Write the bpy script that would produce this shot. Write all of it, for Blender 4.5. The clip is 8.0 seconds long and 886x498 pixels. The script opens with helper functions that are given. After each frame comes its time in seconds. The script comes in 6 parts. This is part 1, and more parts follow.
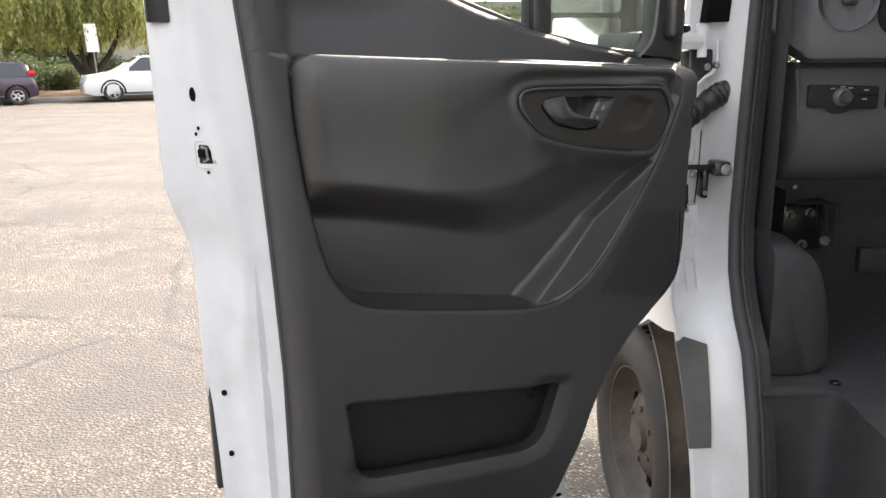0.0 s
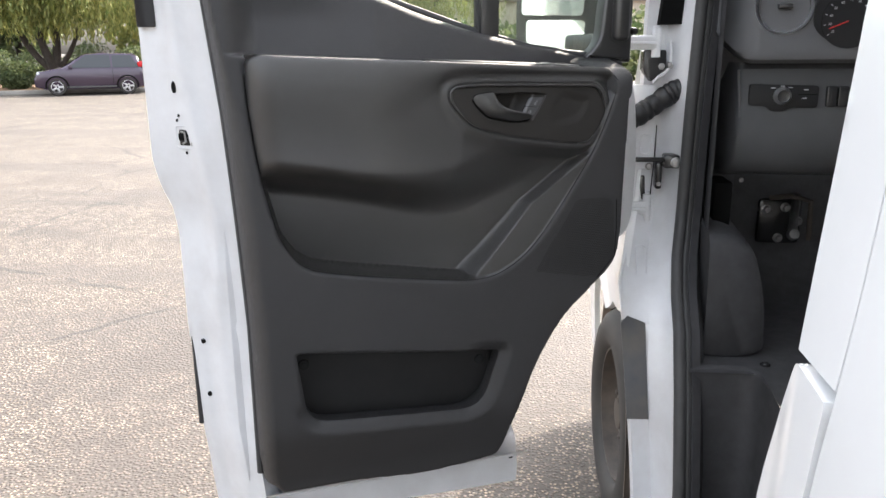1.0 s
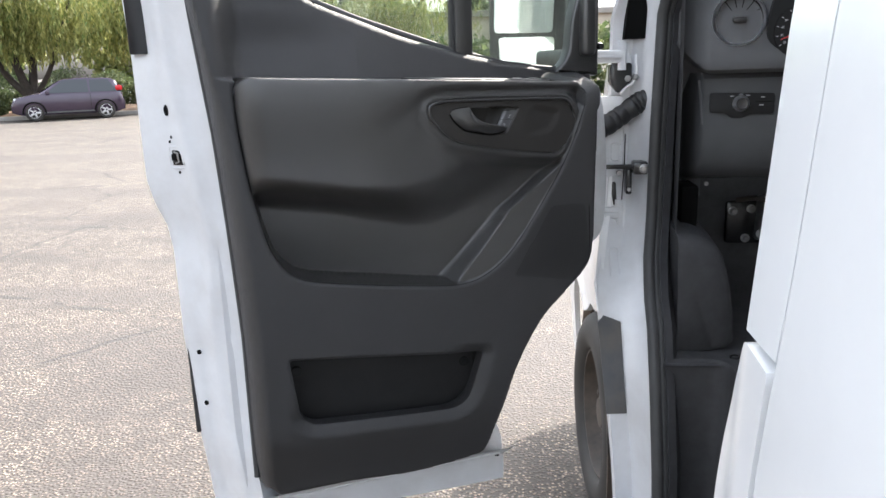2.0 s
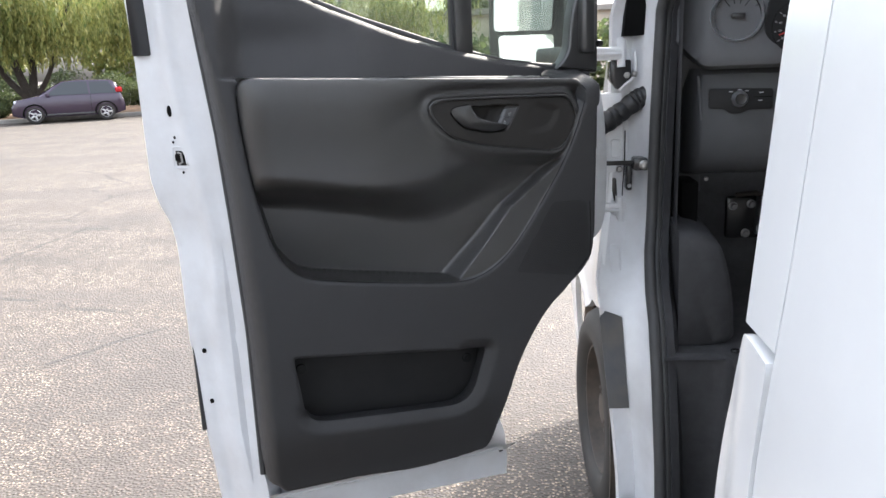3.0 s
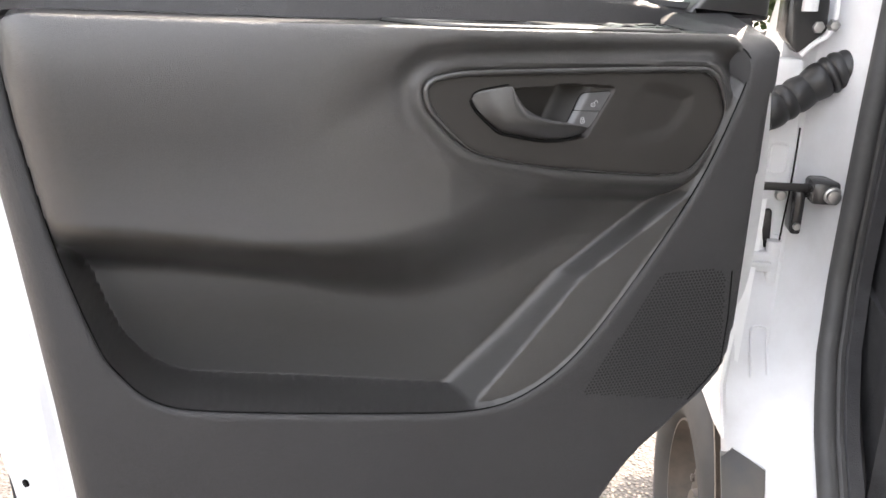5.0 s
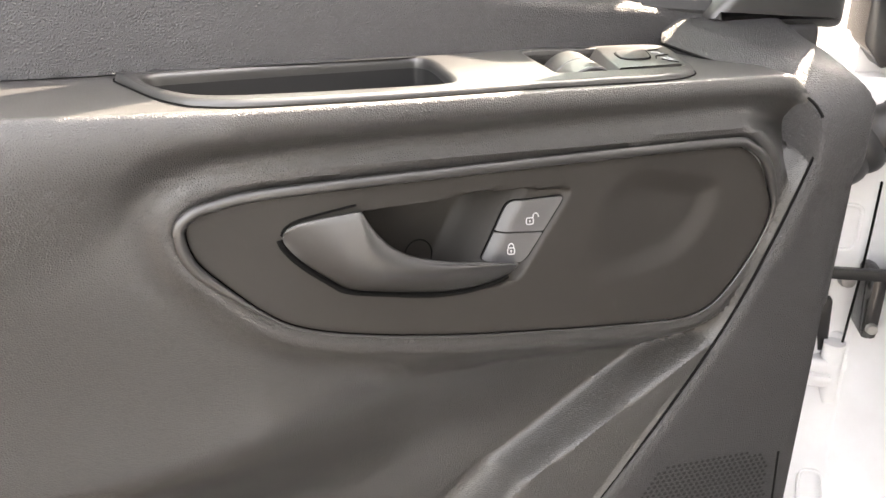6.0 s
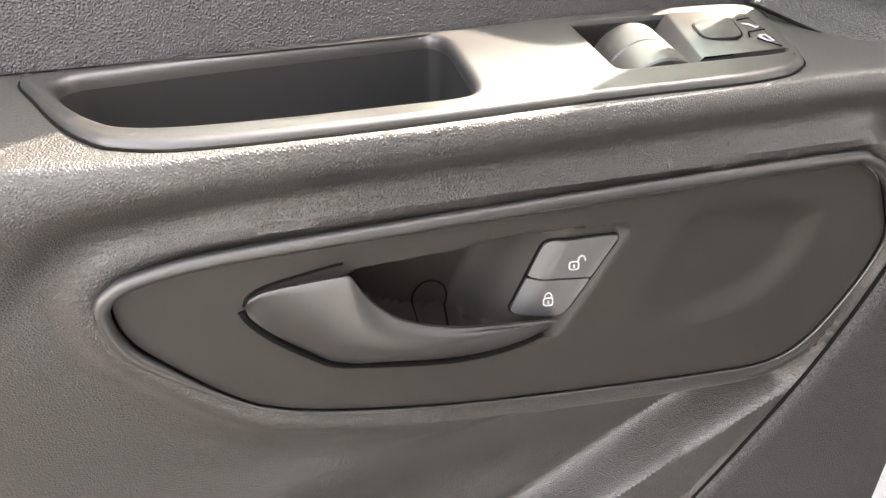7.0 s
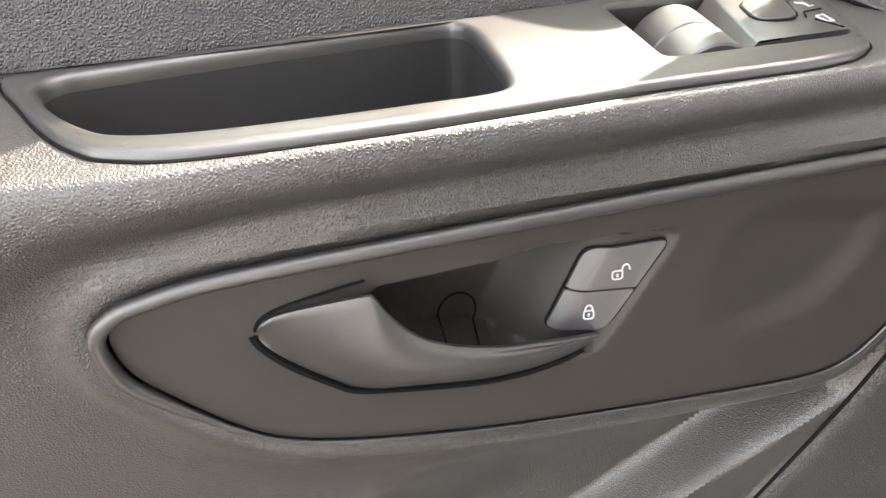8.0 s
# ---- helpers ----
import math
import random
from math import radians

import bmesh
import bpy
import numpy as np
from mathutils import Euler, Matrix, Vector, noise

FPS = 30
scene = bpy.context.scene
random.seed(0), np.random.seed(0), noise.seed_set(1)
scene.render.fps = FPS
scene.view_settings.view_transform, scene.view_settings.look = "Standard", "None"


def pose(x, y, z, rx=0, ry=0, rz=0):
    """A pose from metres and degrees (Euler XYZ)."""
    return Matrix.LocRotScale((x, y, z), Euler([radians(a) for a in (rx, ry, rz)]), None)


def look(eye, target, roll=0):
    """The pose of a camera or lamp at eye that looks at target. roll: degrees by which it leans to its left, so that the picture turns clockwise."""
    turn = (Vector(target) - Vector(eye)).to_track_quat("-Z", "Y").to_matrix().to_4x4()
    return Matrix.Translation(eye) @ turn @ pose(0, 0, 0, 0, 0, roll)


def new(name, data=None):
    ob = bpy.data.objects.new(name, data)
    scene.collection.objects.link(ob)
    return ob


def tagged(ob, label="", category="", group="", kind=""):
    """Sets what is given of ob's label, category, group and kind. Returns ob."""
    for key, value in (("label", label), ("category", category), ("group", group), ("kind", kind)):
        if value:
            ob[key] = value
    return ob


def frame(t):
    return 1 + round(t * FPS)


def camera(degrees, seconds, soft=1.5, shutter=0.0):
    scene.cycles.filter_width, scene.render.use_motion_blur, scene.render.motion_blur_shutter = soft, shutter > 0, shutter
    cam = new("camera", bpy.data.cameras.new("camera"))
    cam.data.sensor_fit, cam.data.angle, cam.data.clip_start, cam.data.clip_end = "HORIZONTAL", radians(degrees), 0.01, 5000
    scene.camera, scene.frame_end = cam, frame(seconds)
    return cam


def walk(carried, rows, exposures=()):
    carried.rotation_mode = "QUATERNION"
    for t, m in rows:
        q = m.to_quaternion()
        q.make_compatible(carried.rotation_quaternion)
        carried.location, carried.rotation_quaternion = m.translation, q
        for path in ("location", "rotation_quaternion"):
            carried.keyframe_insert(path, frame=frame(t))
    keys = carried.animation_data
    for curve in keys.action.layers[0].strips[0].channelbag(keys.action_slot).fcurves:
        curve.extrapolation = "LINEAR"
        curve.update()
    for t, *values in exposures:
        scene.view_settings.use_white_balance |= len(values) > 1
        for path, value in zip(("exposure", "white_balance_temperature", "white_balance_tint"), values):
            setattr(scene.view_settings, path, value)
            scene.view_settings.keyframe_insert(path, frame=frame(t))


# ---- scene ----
cam = camera(60.0, 8.0)
PATH = [
    (0, (0.098, 0.051, 1.507), (0.093, 1.99, 1.019), -0.7),
    (0.2, (0.216, 0.002, 1.511), (0.122, 1.933, 0.997), 2.5),
    (0.5, (0.347, -0.072, 1.512), (0.035, 1.823, 0.955), 0.7),
    (0.8, (0.381, -0.113, 1.515), (0.144, 1.812, 1.028), -0.1),
    (1, (0.409, -0.135, 1.518), (0.17, 1.786, 1.016), -0.4),
    (1.2, (0.414, -0.157, 1.521), (0.186, 1.774, 1.051), -0.9),
    (1.5, (0.421, -0.192, 1.524), (0.21, 1.741, 1.058), -1.4),
    (3, (0.42, -0.239, 1.524), (0.22, 1.695, 1.055), -2.4),
    (3.5, (0.417, -0.168, 1.521), (0.196, 1.762, 1.045), -2.8),
    (4, (0.366, 0.032, 1.492), (0.155, 1.963, 1.013), -1.7),
    (4.2, (0.324, 0.174, 1.496), (0.123, 2.102, 1.004), -1.5),
    (5.3, (0.438, 0.797, 1.559), (0.03, 2.618, 0.842), 0.1),
    (5.5, (0.447, 0.892, 1.568), (0.039, 2.708, 0.836), -0.2),
    (6, (0.443, 1.099, 1.581), (0.045, 2.883, 0.771), -1.5),
    (6.3, (0.408, 1.2, 1.587), (-0.008, 2.938, 0.688), -4.1),
    (6.5, (0.396, 1.225, 1.598), (0.02, 2.933, 0.627), -4.1),
    (7, (0.42, 1.229, 1.604), (-0.023, 2.866, 0.544), -1.9),
    (7.5, (0.417, 1.237, 1.591), (-0.066, 2.849, 0.511), -1.1),
    (8, (0.403, 1.259, 1.595), (-0.057, 2.874, 0.508), -3.3),
]
walk(cam, [(t, look(eye, target, roll)) for t, eye, target, roll in PATH],
     exposures=[(0, 2.42, 6600, 12), (0.5, 2.42, 6500, 13), (1, 2.44, 6350, 12), (1.5, 2.36, 6150, 11), (3.5, 2.33, 6000, 12), (4, 2.36, 5800, 11), (4.2, 2.46, 5850, 11), (5.3, 3.66, 6900, 15), (6, 3.94, 7150, 15), (7, 4.04, 7100, 15), (8, 4.06, 6950, 14)])

# ---------------------------------------------------------------- light
SUN_FROM = Vector((0.33, 0.68, 0.68)).normalized()
world = bpy.data.worlds.new("sky")
scene.world = world
world.use_nodes = True
wn = world.node_tree
sky = wn.nodes.new("ShaderNodeTexSky")
sky.sky_type, sky.sun_disc = "NISHITA", False
sky.sun_elevation = math.asin(SUN_FROM.z)
sky.sun_rotation = math.atan2(SUN_FROM.x, SUN_FROM.y)
sky.air_density, sky.dust_density = 1.6, 6.0
haze = wn.nodes.new("ShaderNodeHueSaturation")
haze.inputs["Saturation"].default_value = 0.28
wn.links.new(sky.outputs[0], haze.inputs["Color"])
wn.links.new(haze.outputs[0], wn.nodes["Background"].inputs[0])
wn.nodes["Background"].inputs[1].default_value = 0.15
sun = new("sun", bpy.data.lights.new("sun", "SUN"))
sun.data.energy, sun.data.angle, sun.data.color = 2.2, radians(0.53), (1.0, 0.9, 0.76)
sun.matrix_world = look((0, 0, 30), Vector((0, 0, 30)) - SUN_FROM)

# ---------------------------------------------------------------- materials
def mat(name, color, rough=0.5, metal=0.0, var=0.0, var_scale=6.0, bump=(), spec=0.5, coat=0.0, coat_rough=0.08, random_var=0.0, tint=None):
    """A principled material: colour varied by noise at var_scale, bump as (kind, scale per metre, strength, distance)."""
    m = bpy.data.materials.new(name)
    m.use_nodes = True
    nt = m.node_tree
    b = nt.nodes["Principled BSDF"]
    b.inputs["Base Color"].default_value = (*color, 1)
    b.inputs["Roughness"].default_value = rough
    b.inputs["Metallic"].default_value = metal
    b.inputs["Specular IOR Level"].default_value = spec
    b.inputs["Coat Weight"].default_value = coat
    b.inputs["Coat Roughness"].default_value = coat_rough
    co = nt.nodes.new("ShaderNodeTexCoord")
    if var or random_var:
        second = tint or tuple(c * (1 - var) for c in color)
        mix = nt.nodes.new("ShaderNodeMix")
        mix.data_type = "RGBA"
        mix.inputs["A"].default_value = (*color, 1)
        mix.inputs["B"].default_value = (*second, 1)
        if var:
            n = nt.nodes.new("ShaderNodeTexNoise")
            n.inputs["Scale"].default_value, n.inputs["Detail"].default_value, n.inputs["Roughness"].default_value = var_scale, 6, 0.65
            nt.links.new(co.outputs["Object"], n.inputs["Vector"])
            ramp = nt.nodes.new("ShaderNodeMapRange")
            ramp.inputs["From Min"].default_value, ramp.inputs["From Max"].default_value = 0.36, 0.66
            nt.links.new(n.outputs["Fac"], ramp.inputs["Value"])
            nt.links.new(ramp.outputs["Result"], mix.inputs["Factor"])
            rr = nt.nodes.new("ShaderNodeMapRange")
            rr.inputs["To Min"].default_value, rr.inputs["To Max"].default_value = rough * 0.9, min(1, rough * 1.12)
            nt.links.new(n.outputs["Fac"], rr.inputs["Value"])
            nt.links.new(rr.outputs["Result"], b.inputs["Roughness"])
        else:
            g = nt.nodes.new("ShaderNodeNewGeometry")
            nt.links.new(g.outputs["Random Per Island"], mix.inputs["Factor"])
        nt.links.new(mix.outputs["Result"], b.inputs["Base Color"])
    last = None
    for kind, scale, strength, distance in bump:
        if kind == "noise":
            tex = nt.nodes.new("ShaderNodeTexNoise")
            tex.inputs["Detail"].default_value = 4
            out = tex.outputs["Fac"]
            nt.links.new(co.outputs["Object"], tex.inputs["Vector"])
        else:
            wob = nt.nodes.new("ShaderNodeTexNoise")
            wob.inputs["Scale"].default_value, wob.inputs["Detail"].default_value = scale * 0.3, 2
            nt.links.new(co.outputs["Object"], wob.inputs["Vector"])
            vec = nt.nodes.new("ShaderNodeVectorMath")
            vec.operation = "MULTIPLY_ADD"
            vec.inputs[1].default_value = (0.8 / scale,) * 3
            nt.links.new(wob.outputs["Color"], vec.inputs[0])
            nt.links.new(co.outputs["Object"], vec.inputs[2])
            tex = nt.nodes.new("ShaderNodeTexVoronoi")
            tex.feature = "DISTANCE_TO_EDGE"
            nt.links.new(vec.outputs[0], tex.inputs["Vector"])
            plate = nt.nodes.new("ShaderNodeMapRange")
            plate.interpolation_type = "SMOOTHSTEP"
            plate.inputs["From Max"].default_value = 0.42
            nt.links.new(tex.outputs["Distance"], plate.inputs["Value"])
            out = plate.outputs["Result"]
        tex.inputs["Scale"].default_value = scale
        bm_ = nt.nodes.new("ShaderNodeBump")
        bm_.inputs["Strength"].default_value, bm_.inputs["Distance"].default_value = strength, distance
        nt.links.new(out, bm_.inputs["Height"])
        if last:
            nt.links.new(last.outputs["Normal"], bm_.inputs["Normal"])
        last = bm_
    if last:
        nt.links.new(last.outputs["Normal"], b.inputs["Normal"])
    return m


GRAIN = (("edge", 620, 0.75, 0.00055), ("noise", 300, 0.25, 0.0005), ("noise", 1500, 0.2, 0.0002))
FINE = (("noise", 1800, 0.35, 0.0002),)
M_TRIM = mat("grained door plastic", (0.020, 0.0196, 0.0208), 0.47, var=0.12, var_scale=9, spec=0.65, bump=GRAIN)
M_VINYL = mat("soft leather-grain vinyl", (0.0165, 0.0154, 0.0147), 0.46, var=0.12, var_scale=7, spec=0.75, coat=0.7, coat_rough=0.34, bump=(("edge", 780, 0.8, 0.00055), ("noise", 300, 0.2, 0.0004), ("noise", 1500, 0.2, 0.0002)))
M_SATIN = mat("satin black plastic", (0.016, 0.0155, 0.0155), 0.40, var=0.1, var_scale=12, spec=0.9, coat=0.35, coat_rough=0.42, bump=FINE)
M_PANEL = mat("matte black panel plastic", (0.023, 0.0208, 0.0188), 0.55, var=0.12, var_scale=12, spec=0.4, bump=FINE)
M_LEVER = mat("soft black lever", (0.019, 0.0185, 0.0185), 0.42, var=0.08, var_scale=14, spec=0.8, coat=0.3, coat_rough=0.38, bump=FINE)
M_BUTTON = mat("grey button", (0.044, 0.044, 0.048), 0.42, var=0.08, var_scale=20, spec=0.9, bump=FINE)
M_TRAY = mat("matte black tray plastic", (0.014, 0.014, 0.0145), 0.62, var=0.15, var_scale=14, spec=0.35, bump=FINE)
M_GLOSS = mat("gloss black", (0.02, 0.02, 0.021), 0.2)
# Near-black colour that stands in for shade in gaps, seams and holes.
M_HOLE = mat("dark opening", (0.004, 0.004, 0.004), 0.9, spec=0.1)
M_RUBBER = mat("black rubber seal", (0.04, 0.04, 0.041), 0.6, var=0.2, var_scale=20, bump=(("noise", 300, 0.3, 0.0005),))
M_PAINT = mat("white van paint", (0.78, 0.79, 0.80), 0.26, var=0.05, var_scale=2.5, coat=0.5, bump=(("noise", 350, 0.04, 0.0004),))
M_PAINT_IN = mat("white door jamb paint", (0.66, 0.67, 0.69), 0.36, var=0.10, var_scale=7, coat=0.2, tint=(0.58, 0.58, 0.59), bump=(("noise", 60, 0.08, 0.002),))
M_CLAD = mat("grey plastic cladding", (0.055, 0.058, 0.066), 0.55, var=0.25, var_scale=9, tint=(0.085, 0.08, 0.075), bump=FINE)
M_DUSTY = mat("dusty dark plastic", (0.06, 0.055, 0.05), 0.8, var=0.5, var_scale=8, tint=(0.17, 0.13, 0.10), bump=(("noise", 120, 0.3, 0.001),))
M_TYRE = mat("tyre rubber", (0.020, 0.019, 0.018), 0.72, var=0.5, var_scale=9, tint=(0.036, 0.031, 0.027), bump=(("noise", 200, 0.3, 0.0008),))
M_STEEL = mat("dusty steel wheel", (0.036, 0.030, 0.025), 0.65, 0.0, var=0.5, var_scale=14, tint=(0.075, 0.058, 0.045), bump=(("noise", 150, 0.2, 0.0008),))
M_CHROME = mat("chrome", (0.8, 0.8, 0.82), 0.28, 1.0)
M_ZINC = mat("zinc plated steel", (0.36, 0.36, 0.36), 0.38, 1.0, var=0.3, var_scale=60)
M_DASH = mat("grey dashboard plastic", (0.115, 0.117, 0.123), 0.58, var=0.1, var_scale=8, bump=GRAIN)
M_DASH_LOW = mat("dark dashboard plastic", (0.072, 0.074, 0.079), 0.6, var=0.12, var_scale=8, bump=GRAIN)
# Copy of the floor mat, colour lightened to make up for dim cab light.
M_CARPET_LIT = mat("lightened black floor mat", (0.050, 0.050, 0.053), 0.7, var=0.3, var_scale=30, bump=(("noise", 420, 0.6, 0.0012),))
M_CARPET = mat("black moulded floor mat", (0.034, 0.034, 0.037), 0.7, var=0.3, var_scale=30, bump=(("noise", 420, 0.6, 0.0012),))
M_SLEEVE = mat("black pleated rubber sleeve", (0.016, 0.016, 0.017), 0.42, var=0.2, var_scale=30)
M_MARK = mat("printed white mark", (0.42, 0.42, 0.44), 0.5)
M_NEEDLE = mat("red pointer", (0.6, 0.02, 0.02), 0.4)
M_BARK = mat("dark bark", (0.022, 0.017, 0.014), 0.9, var=0.6, var_scale=5, tint=(0.05, 0.04, 0.032), bump=(("noise", 25, 0.8, 0.03),))
M_LEAF = mat("drooping green leaves", (0.12, 0.17, 0.045), 0.6, random_var=1, tint=(0.38, 0.36, 0.12))
M_HEDGE = mat("hedge leaves", (0.04, 0.065, 0.025), 0.6, random_var=1, tint=(0.13, 0.15, 0.06))
M_LITTER = mat("soil with dry leaves", (0.12, 0.075, 0.045), 0.9, var=0.8, var_scale=1.5, tint=(0.30, 0.18, 0.10), bump=(("noise", 14, 0.8, 0.04),))
M_KERB = mat("old concrete kerb", (0.36, 0.34, 0.31), 0.85, var=0.4, var_scale=1.2, bump=(("noise", 50, 0.4, 0.004),))
M_WALL = mat("cream rendered wall", (0.55, 0.50, 0.42), 0.85, var=0.25, var_scale=0.6, bump=(("noise", 30, 0.3, 0.004),))
M_CARGLASS = mat("dark car glass", (0.02, 0.024, 0.028), 0.06, spec=0.8)
M_PURPLE = mat("dark purple car paint", (0.050, 0.033, 0.058), 0.22, 0.25, var=0.1, var_scale=1, coat=0.8)
M_WHITECAR = mat("white car paint", (0.75, 0.75, 0.74), 0.25, var=0.04, var_scale=1, coat=0.6)
M_SILVERCAR = mat("silver car paint", (0.35, 0.36, 0.37), 0.3, 0.5, coat=0.6)
M_ALLOY = mat("silver alloy", (0.6, 0.6, 0.62), 0.3, 0.9)
M_TAIL = mat("red tail lamp", (0.5, 0.015, 0.02), 0.15)
M_LAMP = mat("clear lamp lens", (0.6, 0.62, 0.65), 0.12)
M_SIGN = mat("white sign face", (0.7, 0.69, 0.66), 0.5)
M_CLOTH = mat("dark seat cloth", (0.028, 0.028, 0.03), 0.9, var=0.2, var_scale=40, bump=(("noise", 900, 0.5, 0.0008),))


def asphalt():
    """Worn sealed asphalt: pale stone chips in a grey binder, with stains, patched strips and cracks."""
    m = bpy.data.materials.new("worn chip-seal asphalt")
    m.use_nodes = True
    nt = m.node_tree
    b = nt.nodes["Principled BSDF"]
    L = nt.links.new
    co = nt.nodes.new("ShaderNodeTexCoord").outputs["Object"]

    def noise_(scale, detail=4, warp=None):
        n = nt.nodes.new("ShaderNodeTexNoise")
        n.inputs["Scale"].default_value, n.inputs["Detail"].default_value = scale, detail
        L(warp or co, n.inputs["Vector"])
        return n.outputs["Fac"]

    def span(v, a, c, lo=0.0, hi=1.0):
        r = nt.nodes.new("ShaderNodeMapRange")
        for k, x in zip(("From Min", "From Max", "To Min", "To Max"), (a, c, lo, hi)):
            r.inputs[k].default_value = x
        L(v, r.inputs["Value"])
        return r.outputs["Result"]

    def blend(f, a, c, kind="MIX"):
        x = nt.nodes.new("ShaderNodeMix")
        x.data_type, x.blend_type = "RGBA", kind
        if isinstance(f, float):
            x.inputs["Factor"].default_value = f
        else:
            L(f, x.inputs["Factor"])
        for k, v in (("A", a), ("B", c)):
            if isinstance(v, tuple):
                x.inputs[k].default_value = (*v, 1)
            else:
                L(v, x.inputs[k])
        return x.outputs["Result"]

    chips = nt.nodes.new("ShaderNodeTexVoronoi")
    chips.inputs["Scale"].default_value = 74
    L(co, chips.inputs["Vector"])
    per = nt.nodes.new("ShaderNodeSeparateColor")
    L(chips.outputs["Color"], per.inputs[0])
    stone = blend(span(per.outputs[0], 0.15, 0.9), (0.12, 0.10, 0.085), (0.92, 0.77, 0.56))
    stone = blend(span(per.outputs[1], 0.86, 0.9), stone, (0.60, 0.53, 0.43))
    stone = blend(span(per.outputs[2], 0.90, 0.94), stone, (0.10, 0.085, 0.08))
    binder = blend(noise_(3, 5), (0.09, 0.077, 0.069), (0.17, 0.146, 0.126))
    worn = noise_(7.0, 6)
    edge = span(chips.outputs["Distance"], 0.30, 0.52)
    base = blend(edge, stone, binder)
    base = blend(span(worn, 0.50, 0.62, 0.0, 0.75), base, binder)
    base = blend(span(noise_(1.1, 7), 0.49, 0.62, 0.0, 0.75), base, binder)
    stretch = nt.nodes.new("ShaderNodeMapping")
    stretch.inputs["Rotation"].default_value, stretch.inputs["Scale"].default_value = (0, 0, radians(28)), (0.10, 0.8, 1)
    L(co, stretch.inputs["Vector"])
    streak = noise_(1.0, 5, stretch.outputs[0])
    base = blend(span(streak, 0.50, 0.58, 0.0, 0.65), base, (0.13, 0.115, 0.105))
    base = blend(span(noise_(0.23, 3), 0.35, 0.7, 0.0, 0.2), base, (0.42, 0.355, 0.285))
    base = blend(1.0, base, (0.34, 0.33, 0.325), "MULTIPLY")
    bend = nt.nodes.new("ShaderNodeMix")
    bend.data_type = "VECTOR"
    bend.inputs["Factor"].default_value = 0.16
    wob = nt.nodes.new("ShaderNodeTexNoise")
    wob.inputs["Scale"].default_value, wob.inputs["Detail"].default_value = 1.6, 5
    L(co, wob.inputs["Vector"])
    L(co, bend.inputs["A"])
    L(wob.outputs["Color"], bend.inputs["B"])
    cracks = nt.nodes.new("ShaderNodeTexVoronoi")
    cracks.feature = "DISTANCE_TO_EDGE"
    cracks.inputs["Scale"].default_value = 0.42
    L(bend.outputs["Result"], cracks.inputs["Vector"])
    line = span(cracks.outputs["Distance"], 0.003, 0.012, 0.8, 0.0)
    patchy = nt.nodes.new("ShaderNodeMath")
    patchy.operation = "MULTIPLY"
    L(line, patchy.inputs[0])
    L(span(noise_(2.2, 5), 0.41, 0.53), patchy.inputs[1])
    base = blend(patchy.outputs[0], base, (0.030, 0.026, 0.025))
    L(base, b.inputs["Base Color"])
    b.inputs["Roughness"].default_value = 0.86
    bump = nt.nodes.new("ShaderNodeBump")
    bump.inputs["Strength"].default_value, bump.inputs["Distance"].default_value = 0.8, 0.008
    L(span(chips.outputs["Distance"], 0.0, 0.7, 1.0, 0.0), bump.inputs["Height"])
    L(bump.outputs["Normal"], b.inputs["Normal"])
    return m


M_ASPHALT = asphalt()


def glass(name, tint, rough=0.0):
    m = bpy.data.materials.new(name)
    m.use_nodes = True
    nt = m.node_tree
    nt.nodes.remove(nt.nodes["Principled BSDF"])
    tr = nt.nodes.new("ShaderNodeBsdfTransparent")
    tr.inputs[0].default_value = (*tint, 1)
    gl = nt.nodes.new("ShaderNodeBsdfGlossy")
    gl.inputs["Roughness"].default_value = rough
    fr = nt.nodes.new("ShaderNodeFresnel")
    fr.inputs["IOR"].default_value = 1.5
    mx = nt.nodes.new("ShaderNodeMixShader")
    nt.links.new(fr.outputs[0], mx.inputs[0])
    nt.links.new(tr.outputs[0], mx.inputs[1])
    nt.links.new(gl.outputs[0], mx.inputs[2])
    dust = nt.nodes.new("ShaderNodeBsdfDiffuse")
    dust.inputs[0].default_value = (0.6, 0.58, 0.52, 1)
    both = nt.nodes.new("ShaderNodeMixShader")
    both.inputs[0].default_value = 0.05
    nt.links.new(mx.outputs[0], both.inputs[1])
    nt.links.new(dust.outputs[0], both.inputs[2])
    nt.links.new(both.outputs[0], nt.nodes["Material Output"].inputs[0])
    return m


M_GLASS = glass("door window glass", (0.72, 0.78, 0.74))
M_MIRROR = mat("mirror glass", (0.9, 0.91, 0.92), 0.02, 1.0)



def leafy(m):
    """Lets daylight through the leaves of m."""
    nt = m.node_tree
    b = nt.nodes["Principled BSDF"]
    t = nt.nodes.new("ShaderNodeBsdfTranslucent")
    x = nt.nodes.new("ShaderNodeMixShader")
    x.inputs[0].default_value = 0.45
    nt.links.new(b.inputs["Base Color"].links[0].from_socket, t.inputs[0])
    nt.links.new(b.outputs[0], x.inputs[1])
    nt.links.new(t.outputs[0], x.inputs[2])
    nt.links.new(x.outputs[0], nt.nodes["Material Output"].inputs[0])


leafy(M_LEAF)
leafy(M_HEDGE)

# ---------------------------------------------------------------- mesh tools
def mesh_of(name, bm, material, smooth=True, angle=38):
    me = bpy.data.meshes.new(name)
    bm.normal_update()
    bm.to_mesh(me)
    bm.free()
    me.materials.append(material)
    if smooth and len(me.polygons):
        me.polygons.foreach_set("use_smooth", [True] * len(me.polygons))
        me.set_sharp_from_angle(angle=radians(angle))
    return me


def part(name, bm, material, parent, label="", smooth=True, angle=38):
    """Links a bmesh, in the parent's own space, as one mesh object under it."""
    ob = new(name, mesh_of(name, bm, material, smooth, angle))
    ob.parent = parent
    return tagged(ob, label)


